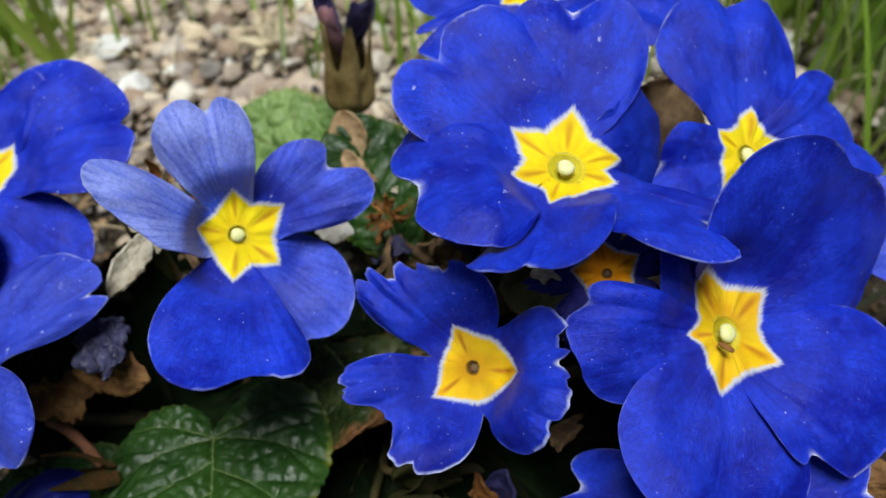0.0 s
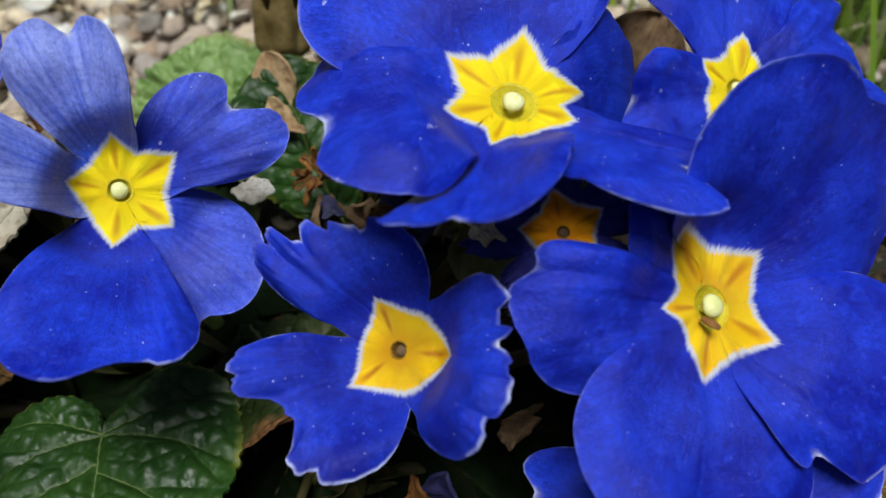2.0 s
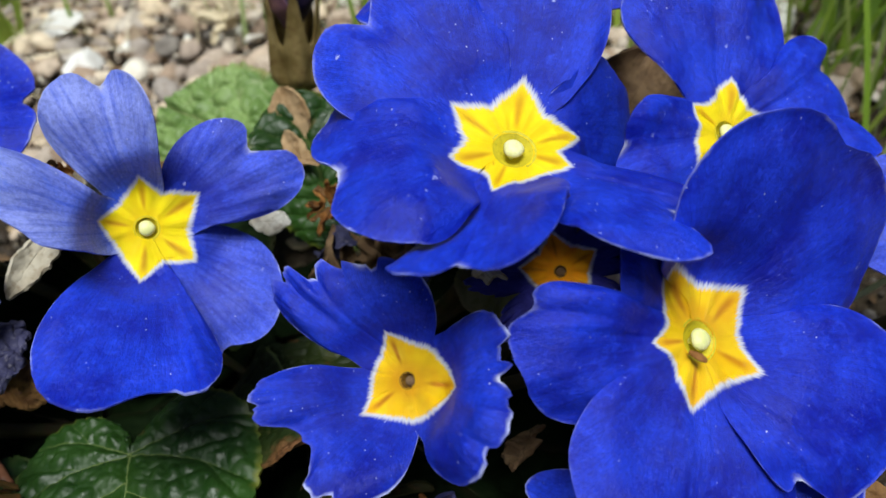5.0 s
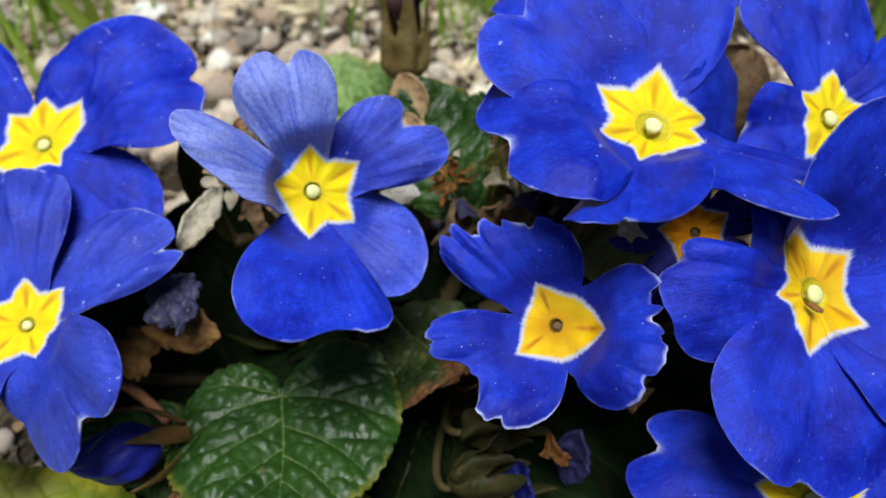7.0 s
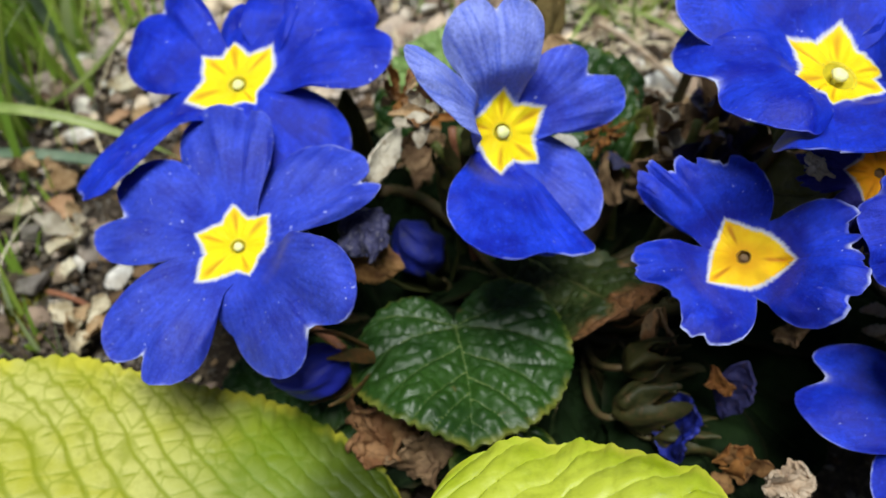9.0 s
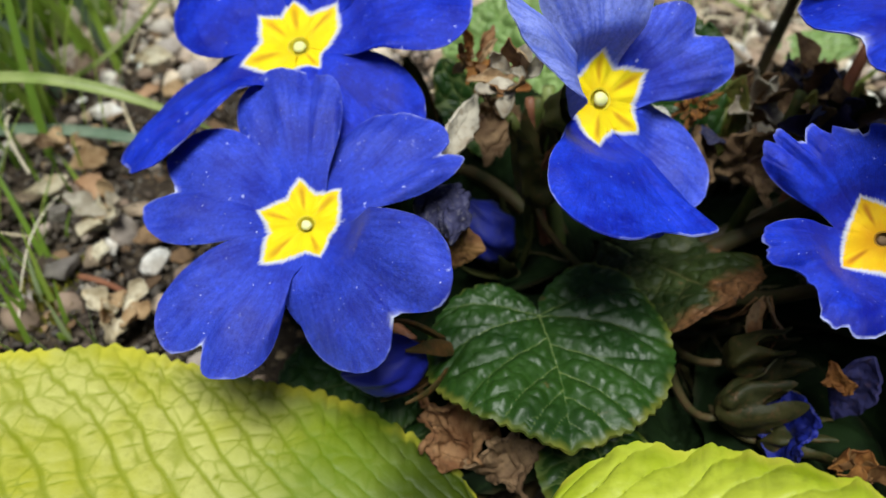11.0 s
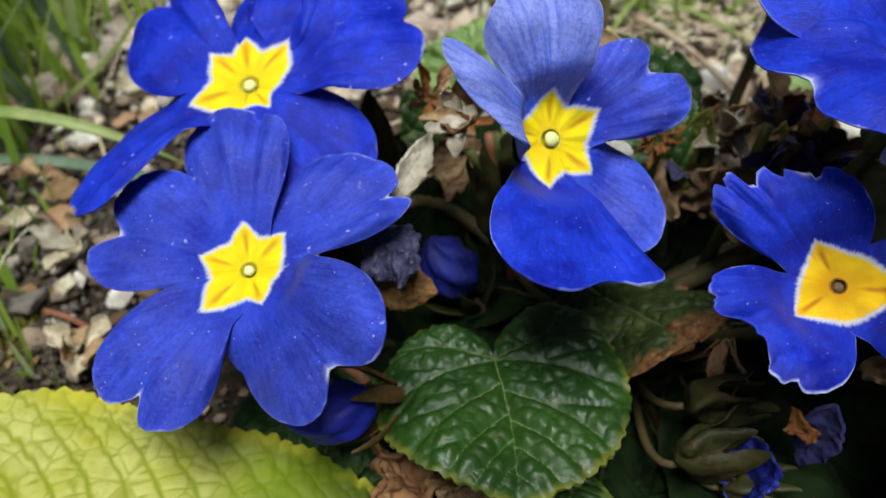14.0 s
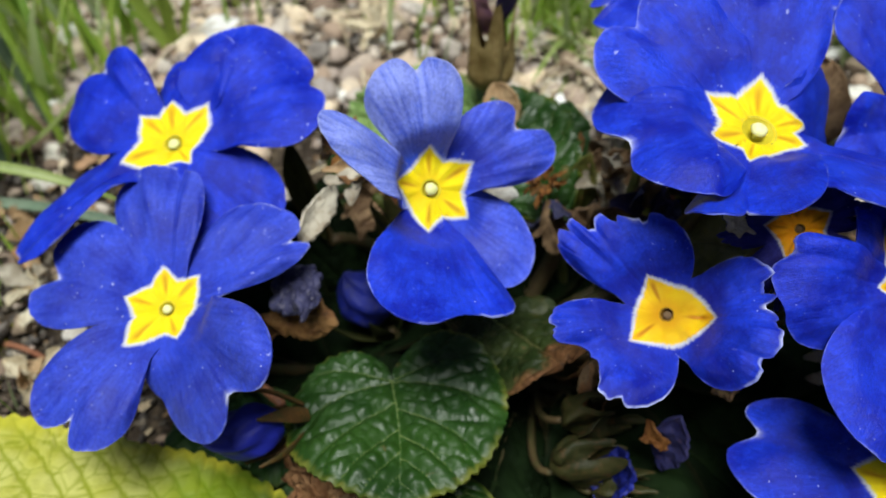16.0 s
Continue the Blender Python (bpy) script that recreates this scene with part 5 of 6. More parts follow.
def husk(label, at, along, count, length, wide, materials, seed, spread=0.8):
    """A withered flower head: thin curled strips from one base."""
    rng = random.Random(seed)
    r = basis(along)
    f = thing("withered_flower", at, label, "withered flower", "withered flowers")
    for k in range(count):
        turn, lean = 6.283 * k / count + rng.uniform(-0.4, 0.4), spread * rng.uniform(0.3, 1.2)
        ln, curl = length * rng.uniform(0.6, 1.15), rng.uniform(-1.6, 2.4)
        u = np.linspace(0, 1, 20)[:, None]
        w = np.linspace(-1, 1, 7)[None]
        half = wide / 2 * np.sin(np.pi * (0.10 + 0.86 * u)) ** 0.8 * (1 + 0.25 * np.sin(9 * u + k))
        a = lean + curl * u**1.5
        out, up = np.cumsum(np.sin(a), 0) * ln / 20, np.cumsum(np.cos(a), 0) * ln / 20
        d, e = np.array([math.cos(turn), math.sin(turn), 0]), np.array([-math.sin(turn), math.cos(turn), 0])
        g = (out + 0.0008)[..., None] * d + (w * half)[..., None] * e + (up + 0.7 * half * w**2)[..., None] * np.array([0, 0, 1.0])
        q = g.reshape(-1, 3)
        g = g + 0.0007 * np.stack([wobble(q, 330, seed + k + c) + 0.4 * wobble(q, 900, seed + k + c) for c in (1, 4, 8)], -1).reshape(g.shape)
        v, fc, _ = shell(g, 0.0002, {})
        part("dry_sepal", mesh_of("dry_sepal", v @ r, fc, materials[k % len(materials)]), f)
    return f


husk("rust-orange withered flower head", (-0.0205, 0.0985, 0.0390), (0.05, -0.5, 0.8), 22, 0.0045, 0.0010, (RUST, DRY_ORANGE, RUST), 3, 1.1)
husk("grey-brown withered husk hanging in the clump", (-0.0195, 0.0965, 0.0370), (0.1, -0.6, -0.4), 6, 0.0110, 0.0034, (DRY_BROWN, WITHER_BLUE, DRY_BROWN), 5, 0.5)
husk("tan curled remains behind the ragged flower", (-0.0080, 0.1040, 0.0360), (0.1, -0.5, 0.8), 7, 0.0100, 0.0036, (DRY_PALE, DRY_BROWN), 7)
husk("grey-blue withered flower in the shade", (-0.0030, 0.0880, 0.0400), (0.0, -0.5, 0.8), 8, 0.0095, 0.0040, (WITHER_BLUE, VIOLET_DARK, DRY_BROWN), 9)
husk("orange-brown shrivelled flower eye", (-0.0020, 0.0425, 0.0120), (-0.2, -0.4, 0.8), 7, 0.0065, 0.0034, (DRY_ORANGE, RUST), 11)
husk("grey-brown tangle of dead stalks and sepals", (-0.0120, 0.1100, 0.0300), (0.0, -0.4, 0.9), 11, 0.0130, 0.0030, (DRY_BROWN, DRY_PALE, DRY_BROWN, DRY_ORANGE), 17)
husk("brown curled sepals beside the olive stalks", (0.0060, 0.0990, 0.0340), (0.0, -0.5, 0.8), 9, 0.0110, 0.0032, (DRY_BROWN, LEAF_OLIVE, WITHER_BLUE), 19)
husk("small brown tangle behind the dry leaf", (-0.0560, 0.1080, 0.0360), (0.0, -0.5, 0.8), 9, 0.0090, 0.0026, (RUST, DRY_BROWN), 21)
husk("brown tangle of dry sepals in the old growth", (0.0040, 0.1080, 0.0340), (0.0, -0.4, 0.9), 9, 0.0120, 0.0034, (DRY_BROWN, WITHER_BLUE, DRY_BROWN), 13)
husk("pale crumpled dry flower hanging in the clump", (-0.0525, 0.0870, 0.0530), (-0.3, -0.4, 0.6), 11, 0.0075, 0.0026, (DRY_PALE, TAN_DRY, DRY_PALE, SCORCH), 23, 1.1)
husk("rust-brown shrivelled flower behind the light blue one", (-0.0590, 0.0990, 0.0480), (0.0, -0.5, 0.8), 14, 0.0060, 0.0016, (SCORCH, RUST, TAN_DRY), 25, 1.1)
husk("tan rolled dry leaf in the old growth", (-0.0125, 0.1080, 0.0290), (0.85, 0.1, 0.45), 8, 0.0130, 0.0050, (TAN_DRY, DRY_PALE, DRY_BROWN), 41, 0.45)
husk("grey-tan crumpled leaf behind the ragged flower", (-0.0040, 0.1120, 0.0300), (0.8, 0.1, 0.3), 8, 0.0120, 0.0040, (DRY_PALE, DRY_BROWN, TAN_DRY), 43, 0.6)
husk("blackened crumpled leaf in the old growth", (0.0040, 0.1150, 0.0290), (0.5, 0.2, 0.6), 13, 0.0120, 0.0040, (DRY_BROWN, VIOLET_DARK, BLACK_BIT), 45, 0.9)
husk("grey-violet crumpled petals in the old growth", (0.0100, 0.1040, 0.0300), (0.2, -0.4, 0.8), 10, 0.0085, 0.0036, (WITHER_BLUE, DRY_BROWN, VIOLET_PALE), 47, 1.0)
husk("red-brown frayed strip hanging in the clump", (-0.0140, 0.0640, 0.0290), (-0.1, -0.5, -0.6), 7, 0.0090, 0.0016, (SCORCH, DRY_BROWN), 27, 0.5)
for label, base, tip, wide, m, seed in (
    ("olive curled sepal standing in the old growth", (0.0010, 0.1010, 0.0200), (0.0030, 0.1045, 0.0385), 0.0042, HUSK_LIGHT, 61.0), ("olive sepal with rusty edge behind the flower", (-0.0140, 0.0990, 0.0260), (-0.0112, 0.1035, 0.0425), 0.0056, HUSK_LIGHT, 62.0),
    ("olive bent sepal beside the ragged flower", (0.0060, 0.0985, 0.0240), (0.0110, 0.1040, 0.0400), 0.0040, HUSK_LIGHT, 63.0), ("red-brown sepal under the light blue flower", (-0.0455, 0.0885, 0.0260), (-0.0425, 0.0860, 0.0430), 0.0070, RED_STALK, 64.0)):
    scrap(label, base, tip, (-0.4, -0.8, 0.3), wide, m, 0.0003, seed, name="old_sepal", cup=0.6, torn=0.12)
scrap("pale dry twisted leaf tip", (-0.0590, 0.0900, 0.0480), (-0.0640, 0.0765, 0.0450), (0.4, -0.7, 0.6), 0.0046, DRY_PALE, 0.00025, 1.0, cup=0.4, torn=0.12)
scrap("dark brown crumpled leaf in the shade of the flower", (-0.0620, 0.1000, 0.0360), (-0.0500, 0.0970, 0.0340), (0.0, -0.8, 0.6), 0.0100, DRY_BROWN, 0.0014, 2.3, cup=0.4)
scrap("withered bluish flower husk curled up", (-0.0680, 0.0735, 0.0430), (-0.0600, 0.0650, 0.0425), (0.2, -0.6, 0.8), 0.0085, WITHER_BLUE, 0.0011, 3.0, name="withered_petal", cup=-0.6, torn=0.35)
scrap("brown papery sepal below the withered husk", (-0.0720, 0.0700, 0.0345), (-0.0575, 0.0660, 0.0370), (0.1, -0.7, 0.7), 0.0075, DRY_ORANGE, 0.0005, 4.0, cup=-0.5, torn=0.25)
scrap("brown crumpled leaf under the heart-shaped leaf", (-0.0540, 0.0520, 0.0200), (-0.0670, 0.0440, 0.0130), (0.0, -0.6, 0.8), 0.0110, SCORCH, 0.0016, 5.0, cup=0.4)
scrap("brown crumpled leaf edge", (-0.0480, 0.0440, 0.0180), (-0.0600, 0.0400, 0.0130), (0.0, -0.5, 0.8), 0.0080, DRY_BROWN, 0.0014, 5.7, cup=0.4)
scrap("white papery scrap caught between petals", (-0.0330, 0.0945, 0.0400), (-0.0260, 0.0925, 0.0415), (0.0, -0.7, 0.7), 0.0040, SHELL, 0.0002, 8.0, torn=0.2)
scrap("pale violet withered petal standing up", (-0.0030, 0.0500, 0.0155), (-0.0018, 0.0512, 0.0300), (-0.5, -0.7, 0.4), 0.0060, VIOLET_PALE, 0.0003, 9.0, name="withered_petal", cup=0.5, torn=0.15)
scrap("deep blue drying petal with pale edge", (-0.0125, 0.0410, 0.0150), (-0.0105, 0.0515, 0.0210), (-0.8, -0.3, 0.5), 0.0090, WILT_BLUE, 0.0007, 11.0, name="withered_petal", cup=0.3, torn=0.2)
scrap("pale curled dry leaf beside the lime leaf", (-0.0030, 0.0325, 0.0245), (0.0040, 0.0345, 0.0255), (0.0, -0.6, 0.8), 0.0060, TAN_PALE, 0.0007, 12.0, cup=0.9)
scrap("brown pointed dry sepal", (0.0110, 0.0660, 0.0200), (0.0060, 0.0540, 0.0300), (-0.3, -0.6, 0.6), 0.0045, DRY_BROWN, 0.0004, 13.0, cup=0.6)
scrap("pale withered petal beside the orange eye", (0.0070, 0.0700, 0.0540), (0.0040, 0.0650, 0.0560), (-0.2, -0.7, 0.7), 0.0050, DRY_PALE, 0.0006, 14.0, name="withered_petal", cup=0.4)
scrap("brown dry leaf at the edge of the clump", (-0.0700, 0.0740, 0.0280), (-0.0820, 0.0680, 0.0250), (0.0, -0.5, 0.8), 0.0070, DRY_ORANGE, 0.0008, 16.0, cup=0.4)

scrap("brown crumpled leaf under the flower stalks", (-0.0160, 0.0920, 0.0300), (-0.0040, 0.0900, 0.0360), (-0.1, -0.8, 0.6), 0.0110, DRY_BROWN, 0.0016, 18.0, cup=0.5)
scrap("orange-brown dry leaf under the large flower", (0.0320, 0.0480, 0.0330), (0.0520, 0.0430, 0.0350), (0.0, -0.6, 0.8), 0.0080, DRY_ORANGE, 0.0006, 20.0, cup=-0.4, torn=0.2)
scrap("pale leaf scrap in the shade", (0.0245, 0.0685, 0.0220), (0.0300, 0.0675, 0.0230), (0.0, -0.6, 0.8), 0.0024, DRY_PALE, 0.0003, 21.0)
scrap("small pale leaf scrap in the shade", (0.0245, 0.0655, 0.0200), (0.0290, 0.0650, 0.0210), (0.0, -0.6, 0.8), 0.0022, DRY_PALE, 0.0003, 22.0)
scrap("tiny brown speck stuck on the yellow star", (0.0264, 0.0556, 0.0530), (0.0279, 0.0545, 0.0528), (0.4, -0.5, 0.8), 0.0006, RUST, 0.0001, 23.0, name="debris_speck")


def empty_calyx(label, at, along, length, wide, material, seed=0.0):
    """A calyx that has lost its flower: a ribbed tube with long pointed, slightly curled teeth."""
    r = basis(along)
    a = np.linspace(0, 2 * np.pi, 71)[None]
    t = np.linspace(0, 1, 26)[:, None]
    tooth = (0.5 + 0.5 * np.cos(5 * a + seed)) ** 1.2
    rise = length * (0.52 * t + 0.48 * t**2 * tooth)
    rad = wide / 2 * (0.2 + 0.8 * np.sin(np.clip(t * 3.6, 0, 1.57)) + 0.25 * t**3 * np.cos(2 * a + seed)) * (1 + 0.14 * np.cos(5 * a + seed))
    g = np.stack([rad * np.cos(a), 0.55 * rad * np.sin(a), rise], -1)
    q = g.reshape(-1, 3)
    g = g + 0.0011 * np.stack([wobble(q, 240, seed + c) for c in (1, 4, 8)], -1).reshape(g.shape)
    g[:, -1] = g[:, 0]
    f = thing("old_calyx", at, label, "calyx", "old calyces in the clump")
    v, fc, _ = shell(g, 0.0003, {})
    part("calyx_cup", mesh_of("calyx_cup", v @ r, fc, material), f)
    v, fc = tube(arc((0, 0, 0), -0.5 * length * r[2], np.array((-0.022, 0.078, 0.0)) - np.array(at), 12), np.linspace(0.0006, 0.0009, 12), 8)
    part("stalk", mesh_of("stalk", v, fc, STEM), f)
    return f


empty_calyx("empty olive calyx with dry tips", (-0.0195, 0.0580, 0.0190), (0.75, -0.15, 0.45), 0.0125, 0.0100, HUSK_GREEN, 0.4)
empty_calyx("empty olive-brown calyx low in the clump", (-0.0215, 0.0495, 0.0165), (0.75, 0.05, 0.40), 0.0130, 0.0095, HUSK_GREEN, 1.7)
empty_calyx("old olive calyx beside the withered flower", (-0.0150, 0.0475, 0.0130), (0.85, -0.10, 0.20), 0.0110, 0.0085, HUSK_GREEN, 2.9)
empty_calyx("old calyx with red-brown sepals under the light blue flower", (-0.0475, 0.0880, 0.0250), (-0.10, 0.10, 0.95), 0.0190, 0.0080, HUSK_GREEN, 3.6)
scrap("tan curled leaf tip behind the flowers", (-0.0258, 0.1140, 0.0410), (-0.0298, 0.1200, 0.0478), (-0.2, -0.8, 0.5), 0.0080, TAN_DRY, 0.0002, 24.0, cup=0.35, torn=0.04)
scrap("tan dry rim of the crinkled leaf", (-0.0225, 0.1060, 0.0415), (-0.0290, 0.1130, 0.0430), (0.0, -0.8, 0.5), 0.0040, TAN_DRY, 0.0004, 25.0, cup=0.4, torn=0.15)
scrap("yellow-brown curled sepal with dark hole", (-0.0065, 0.0530, 0.0265), (-0.0050, 0.0500, 0.0240), (-0.3, -0.6, 0.7), 0.0036, RUST, 0.0009, 28.0, cup=0.7, torn=0.4)
scrap("white-edged torn petal beside the orange eye", (0.0052, 0.0655, 0.0600), (0.0022, 0.0640, 0.0590), (-0.2, -0.7, 0.7), 0.0035, PETAL_DRY, 0.0007, 29.0, name="withered_petal", cup=0.4)


def stub(label, points, radius, material=None):
    """A cut or withered stalk."""
    p = arc(*points, 14)
    v, fc = tube(p - p[0], np.linspace(radius, radius * 0.8, 14) * (1 + 0.08 * np.sin(np.arange(14) * 1.9)), 9)
    ob = new("old_stalk", mesh_of("old_stalk", v, fc, material or STEM))
    ob.location = p[0]
    return tagged(ob, label, "stalk", "old stalks")


stub("reddish-brown old stalk lying in the clump", ((-0.0860, 0.0740, 0.014), (-0.0780, 0.0690, 0.021), (-0.0690, 0.0600, 0.0215)), 0.0011, RED_STALK)
stub("olive flower stalk without its flower", ((-0.0100, 0.0950, 0.0), (-0.0060, 0.0930, 0.025), (-0.0030, 0.0975, 0.0430)), 0.0013, CALYX)
stub("olive old stalk in the clump", ((-0.0140, 0.1000, 0.0), (-0.0170, 0.1000, 0.022), (-0.0160, 0.1020, 0.0400)), 0.0012, CALYX)
stub("brown old stalk in the clump", ((0.0000, 0.0980, 0.0), (0.0060, 0.1020, 0.030), (0.0110, 0.1080, 0.0460)), 0.0013, RED_STALK)
stub("green stalk standing in the clump", ((-0.0460, 0.0930, 0.0), (-0.0500, 0.0930, 0.022), (-0.0480, 0.0960, 0.0430)), 0.0014, CALYX)
stub("red-brown stalk under the light blue flower", ((-0.0420, 0.0900, 0.0), (-0.0480, 0.0910, 0.022), (-0.0495, 0.0960, 0.0430)), 0.0012, RED_STALK)
stub("yellow-green stalk under the light blue flower", ((-0.0400, 0.0910, 0.0), (-0.0450, 0.0910, 0.022), (-0.0465, 0.0965, 0.0450)), 0.0015, BLADE)
stub("olive stalk bent in the clump", ((-0.0430, 0.0950, 0.0), (-0.0440, 0.0960, 0.022), (-0.0530, 0.0950, 0.0400)), 0.0012, CALYX)


def blade(label, a, b, c, wide, material, name="grass_blade", category="grass"):
    """One long grass blade: a folded, tapering strip."""
    p = arc(a, b, c, 26)
    d = np.gradient(p, axis=0)
    side = np.cross(d, (0.1, -0.5, 0.85))
    side /= np.linalg.norm(side, axis=1, keepdims=True)
    t = np.linspace(0, 1, 26)
    w = wide / 2 * np.minimum(1, (1.02 - t) * 5)[:, None]
    keel = np.cross(side, d)
    keel /= np.linalg.norm(keel, axis=1, keepdims=True)
    rows = np.stack([p - side * w, p - side * w * 0.5 - keel * w * 0.18, p - keel * w * 0.35, p + side * w * 0.5 - keel * w * 0.18, p + side * w], 1)
    v, fc, _ = shell(rows - np.array(a), 0.00025, {})
    ob = new(name, mesh_of(name, v, fc, material))
    ob.location = a
    return tagged(ob, label, category, "long grass blades")


blade("long pale green grass blade arching over soil", (-0.215, 0.128, -0.002), (-0.165, 0.120, 0.052), (-0.116, 0.120, 0.017), 0.0026, BLADE)
blade("bluish green grass blade on the soil", (-0.185, 0.142, 0.000), (-0.150, 0.134, 0.010), (-0.119, 0.125, 0.004), 0.0028, BLUE_BLADE)
blade("thin green grass blade leaning over", (-0.175, 0.166, -0.002), (-0.150, 0.160, 0.012), (-0.128, 0.150, 0.038), 0.0018, BLADE)
blade("upright green grass blade", (-0.166, 0.141, -0.002), (-0.166, 0.138, 0.020), (-0.142, 0.126, 0.060), 0.0024, GRASS)
blade("upright green grass blade by the tuft", (-0.176, 0.150, -0.002), (-0.180, 0.150, 0.020), (-0.172, 0.140, 0.052), 0.0022, GRASS)
blade("broad bluish grass blade in the tuft", (0.115, 0.170, 0.0), (0.130, 0.200, 0.05), (0.175, 0.225, 0.055), 0.0034, BLUE_BLADE)

for a, b, c, w in (((-0.1400, 0.2225, -0.002), (-0.150, 0.222, 0.03), (-0.158, 0.212, 0.066), 0.0042), ((-0.1385, 0.2240, -0.002), (-0.138, 0.222, 0.03), (-0.132, 0.208, 0.066), 0.0036), ((-0.1370, 0.2260, -0.002), (-0.130, 0.224, 0.02), (-0.112, 0.214, 0.048), 0.0030), ((-0.1530, 0.2300, -0.002), (-0.158, 0.230, 0.02), (-0.178, 0.222, 0.05), 0.0034)):
    blade("broad fresh green grass blade among the gravel", a, b, c, w, GRASS)
for a, b, c, w in (((-0.1720, 0.1600, -0.002), (-0.178, 0.160, 0.03), (-0.190, 0.150, 0.070), 0.0040), ((-0.1800, 0.1700, -0.002), (-0.176, 0.166, 0.03), (-0.160, 0.150, 0.060), 0.0034), ((-0.1900, 0.1550, -0.002), (-0.186, 0.152, 0.03), (-0.176, 0.140, 0.060), 0.0036), ((-0.1650, 0.1780, -0.002), (-0.168, 0.178, 0.03), (-0.172, 0.170, 0.072), 0.0034)):
    blade("broad bluish grass blade of the tuft", a, b, c, w, BLUE_BLADE)

# ---- single stones and chips on the soil ----
for label, x, y, size, m, turn, kind in (
    ("reddish wood chip on soil", -0.151, 0.121, (8, 13, 4), WOOD, -8, "wood_chip"), ("pale dry stick on soil", -0.163, 0.118, (14, 4, 3), TAN_STONE, 12, "stick"), ("grey lump of grit", -0.155, 0.111, (8, 7, 5), GREY_STONE, 0, "stone"),
    ("pale dry flower scrap on soil", -0.144, 0.110, (10, 5, 3), SHELL, 40, "scrap"), ("tan dry scrap on soil", -0.138, 0.113, (8, 6, 3), TAN_STONE, 10, "scrap"), ("small white scrap on soil", -0.140, 0.102, (3, 7, 2), SHELL, 10, "scrap"),
    ("grey-brown stone on soil", -0.147, 0.094, (8, 7, 5), GREY_STONE, 30, "stone"), ("brown stone on soil", -0.142, 0.098, (8, 6, 5), TAN_STONE, 0, "stone"), ("tan leaf scrap on soil", -0.132, 0.082, (8, 7, 2), TAN_STONE, 30, "scrap"),
    ("black scrap on the gravel", -0.054, 0.201, (11, 8, 5), BLACK_BIT, 10, "scrap"), ("grey stone on gravel", -0.087, 0.216, (8, 7, 6), GREY_STONE, 0, "stone"), ("brown stone on gravel", -0.098, 0.222, (8, 7, 6), TAN_STONE, 40, "stone"),
    ("grey stone among gravel", -0.074, 0.222, (9, 8, 6), GREY_STONE, 70, "stone"), ("tan stone among gravel", -0.080, 0.240, (9, 6, 5), TAN_STONE, 20, "stone"), ("pale stone among gravel", -0.060, 0.216, (8, 6, 5), SHELL, 5, "stone"),
    ("tan stone half in soil", -0.172, 0.138, (16, 9, 6), TAN_STONE, 10, "stone"), ("orange-brown chip on soil", -0.148, 0.160, (8, 8, 3), WOOD, 0, "wood_chip"), ("pale scrap behind the clump", 0.029, 0.190, (9, 7, 4), SHELL, 30, "scrap"),
    ("tan scrap behind the clump", 0.020, 0.178, (12, 7, 4), TAN_STONE, 60, "scrap"), ("white chip behind the clump", -0.018, 0.165, (6, 5, 3), SHELL, 0, "stone")):
    stone(label, x, y, size, m, turn, x * 90, kind, kind.replace("_", " "), "loose bits on the soil")

# ---- dried flowers and moss on the soil ----
husk("cream dried flower lying on the soil", (-0.1405, 0.1075, 0.0030), (-0.3, -0.3, 0.8), 8, 0.0090, 0.0042, (PETAL_DRY, DRY_PALE, TAN_DRY), 31, 1.2)
husk("tan dried flower on the soil", (-0.1300, 0.0800, 0.0025), (0.2, -0.3, 0.9), 7, 0.0070, 0.0040, (TAN_DRY, PETAL_DRY), 33, 1.3)
husk("yellow-brown dried flower by the grass", (-0.1600, 0.1330, 0.0025), (0.0, -0.3, 0.9), 6, 0.0070, 0.0034, (TAN_DRY, DRY_BROWN), 35, 1.2)
husk("pale dried flower among the gravel", (-0.0680, 0.2220, 0.0040), (0.0, -0.3, 0.9), 9, 0.0120, 0.0034, (PETAL_DRY, STRAW), 37, 1.3)
husk("pale dried flower behind the clump", (0.0280, 0.1880, 0.0040), (0.0, -0.3, 0.9), 8, 0.0100, 0.0040, (PETAL_DRY, DRY_PALE), 39, 1.2)
for label, base, tip, wide, m, seed in (
    ("cream dry petal on the soil", (-0.1630, 0.1150, 0.0035), (-0.1530, 0.1180, 0.0045), 0.0045, PETAL_DRY, 51.0), ("white dry petal on the soil", (-0.1545, 0.1700, 0.0030), (-0.1430, 0.1710, 0.0040), 0.0060, PETAL_DRY, 52.0),
    ("small cream dry petal on the soil", (-0.1400, 0.1000, 0.0030), (-0.1385, 0.0940, 0.0030), 0.0028, PETAL_DRY, 53.0), ("tan dry leaf on the soil", (-0.1560, 0.1240, 0.0030), (-0.1480, 0.1290, 0.0035), 0.0060, TAN_DRY, 54.0),
    ("brown dry leaf on the soil", (-0.1330, 0.1000, 0.0025), (-0.1250, 0.1050, 0.0030), 0.0060, DRY_BROWN, 55.0), ("tan dry leaf scrap by the stones", (-0.1420, 0.1560, 0.0030), (-0.1340, 0.1520, 0.0035), 0.0060, TAN_DRY, 56.0),
    ("brown curled leaf scrap by the stones", (-0.1420, 0.1350, 0.0030), (-0.1340, 0.1330, 0.0040), 0.0050, DRY_BROWN, 57.0)):
    scrap(label, base, tip, (0.1, -0.4, 1.0), wide, m, 0.0005, seed, cup=0.4, torn=0.25)
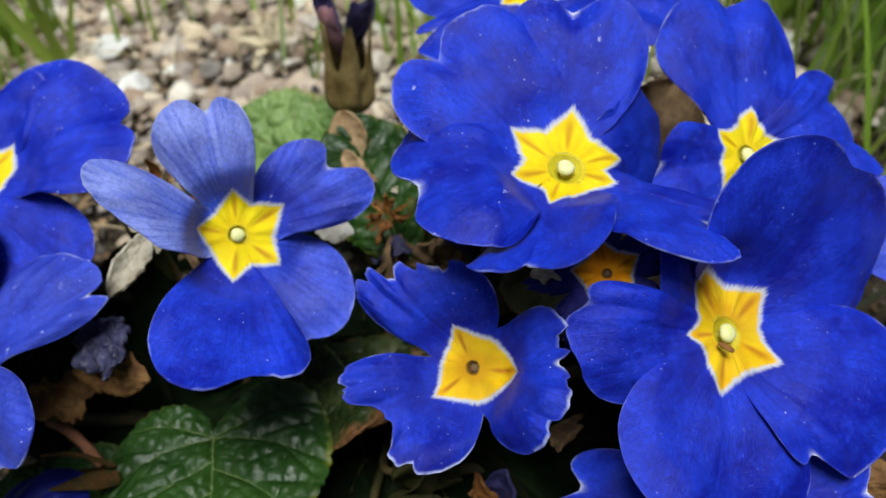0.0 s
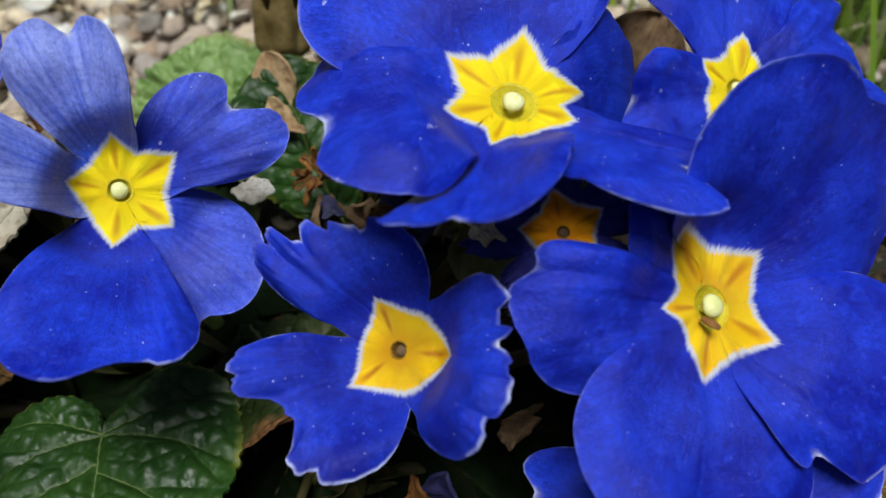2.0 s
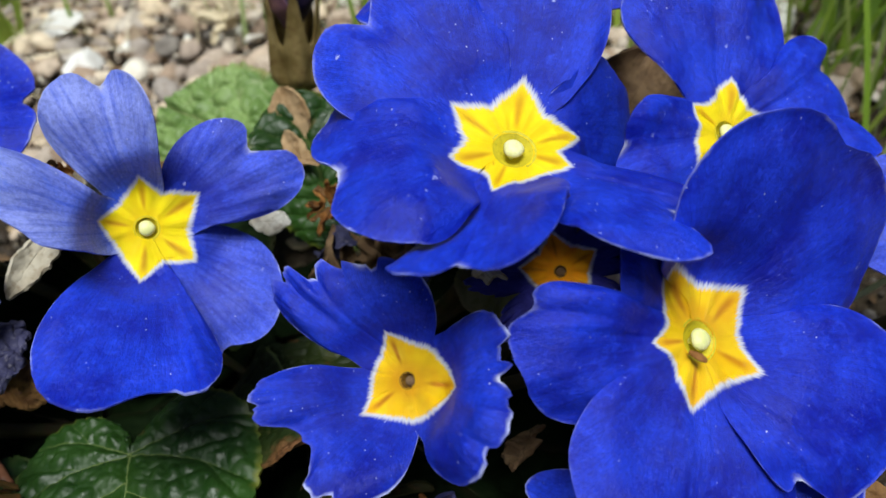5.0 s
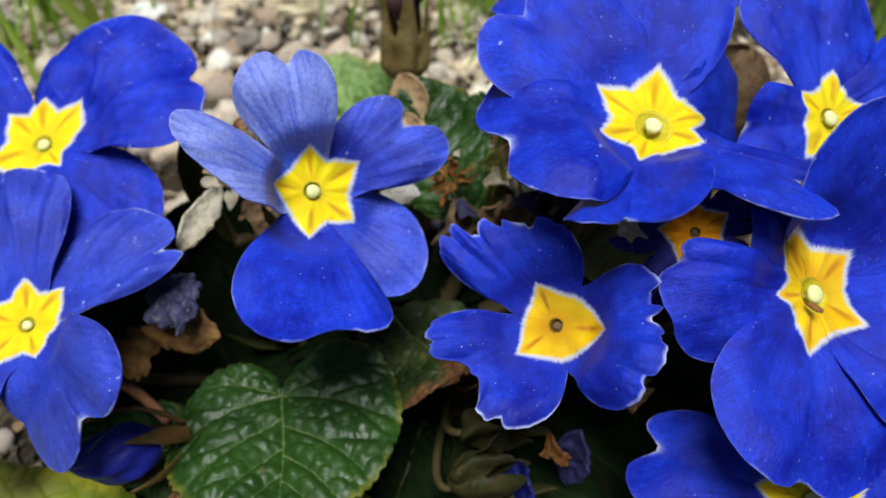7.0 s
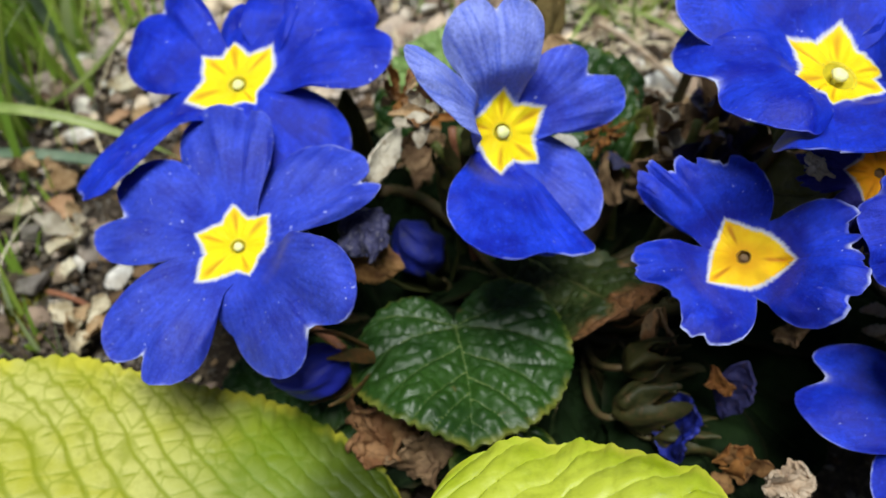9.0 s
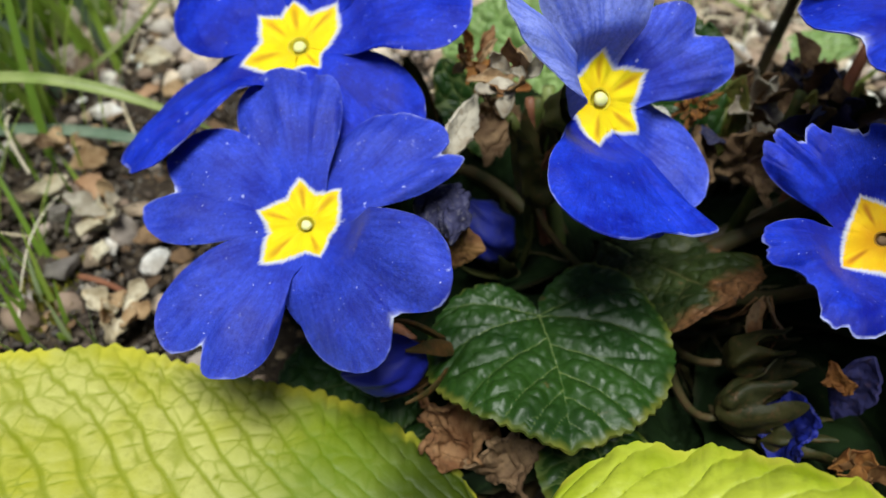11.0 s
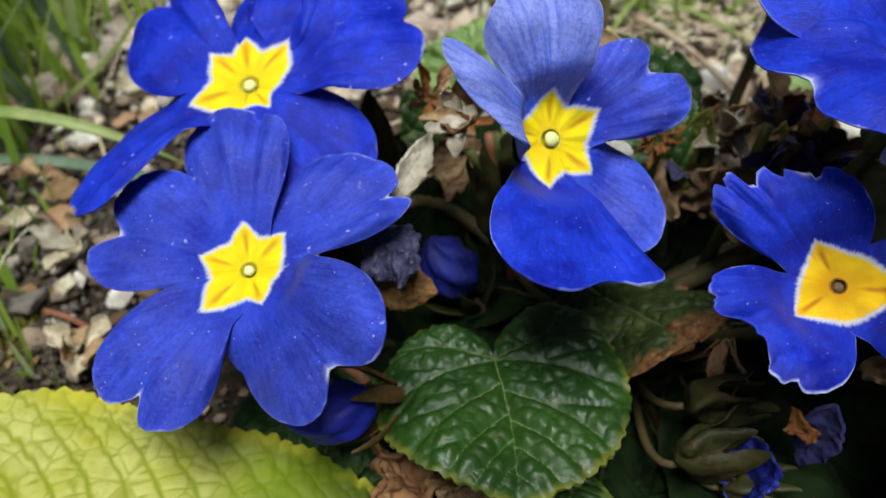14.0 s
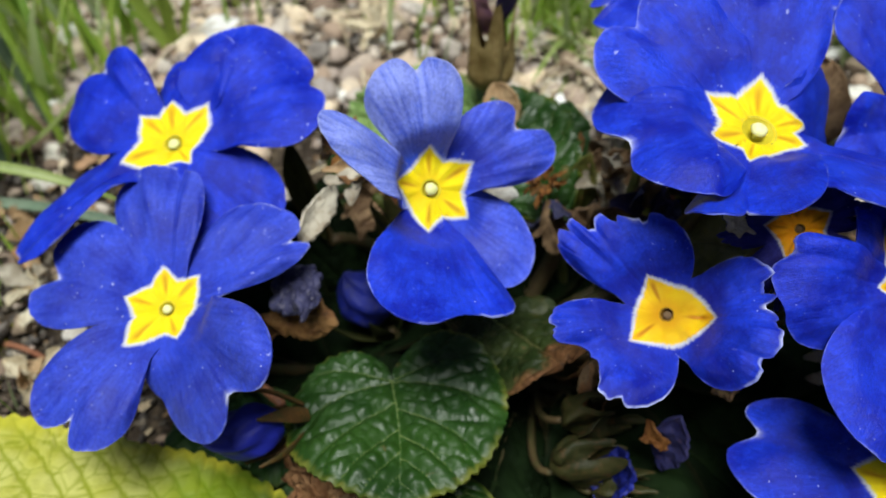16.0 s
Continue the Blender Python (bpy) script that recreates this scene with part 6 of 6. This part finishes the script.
blades("moss", 240, near(-0.1490, 0.0870, 0.0035, 0.0045), (0.0020, 0.0055), (0.0006, 0.0012), MOSS, "yellow-green moss tuft on the soil", "moss", 61)
stub("brown dry stick lying on the soil", ((-0.1420, 0.0905, 0.0020), (-0.1340, 0.0880, 0.0040), (-0.1250, 0.0820, 0.0025)), 0.0007, RED_STALK)
stub("thin pale straw stick lying over gravel", ((-0.0066, 0.1965, 0.0060), (0.0020, 0.1810, 0.0110), (0.0125, 0.1560, 0.0080)), 0.0010, TAN_PALE)
blade("thin green grass blade lying over gravel", (0.0000, 0.2090, 0.0050), (0.0090, 0.1960, 0.0100), (0.0230, 0.1830, 0.0060), 0.0014, BLADE)
blade("thin green grass blade bent over gravel", (-0.0020, 0.2120, 0.0040), (-0.0080, 0.1980, 0.0140), (-0.0170, 0.1830, 0.0060), 0.0013, BLADE)
blades("straw", 40, near(0.002, 0.204, 0.018, 0.018), (0.008, 0.030), (0.0004, 0.0010), STRAW, "dry tangled straw on gravel behind the clump", "straw", 27, flat=True)
blades("grass", 36, near(0.004, 0.212, 0.018, 0.012), (0.012, 0.035), (0.0008, 0.0016), GRASS, "low grass growing through gravel behind the clump", "grass", 28, lean=1.2)
scrap("tan dry leaf lying on the soil", (0.0215, 0.1640, 0.0040), (0.0290, 0.1760, 0.0070), (0.0, -0.5, 0.8), 0.0110, TAN_PALE, 0.0010, 41.0, cup=0.3, torn=0.2)
scrap("pale papery dry leaf on the old growth", (-0.0075, 0.1225, 0.0205), (0.0020, 0.1330, 0.0225), (-0.1, -0.6, 0.8), 0.0080, DRY_PALE, 0.0010, 42.0, cup=0.4, torn=0.25)
scrap("brown crumpled leaf on the old growth", (0.0040, 0.1180, 0.0210), (0.0130, 0.1290, 0.0230), (0.0, -0.6, 0.8), 0.0090, TAN_DRY, 0.0012, 43.0, cup=0.4, torn=0.25)
scrap("tan crumpled leaf on the old growth", (-0.0125, 0.1080, 0.0330), (-0.0070, 0.1170, 0.0340), (0.0, -0.6, 0.8), 0.0070, TAN_PALE, 0.0010, 44.0, cup=0.4, torn=0.25)
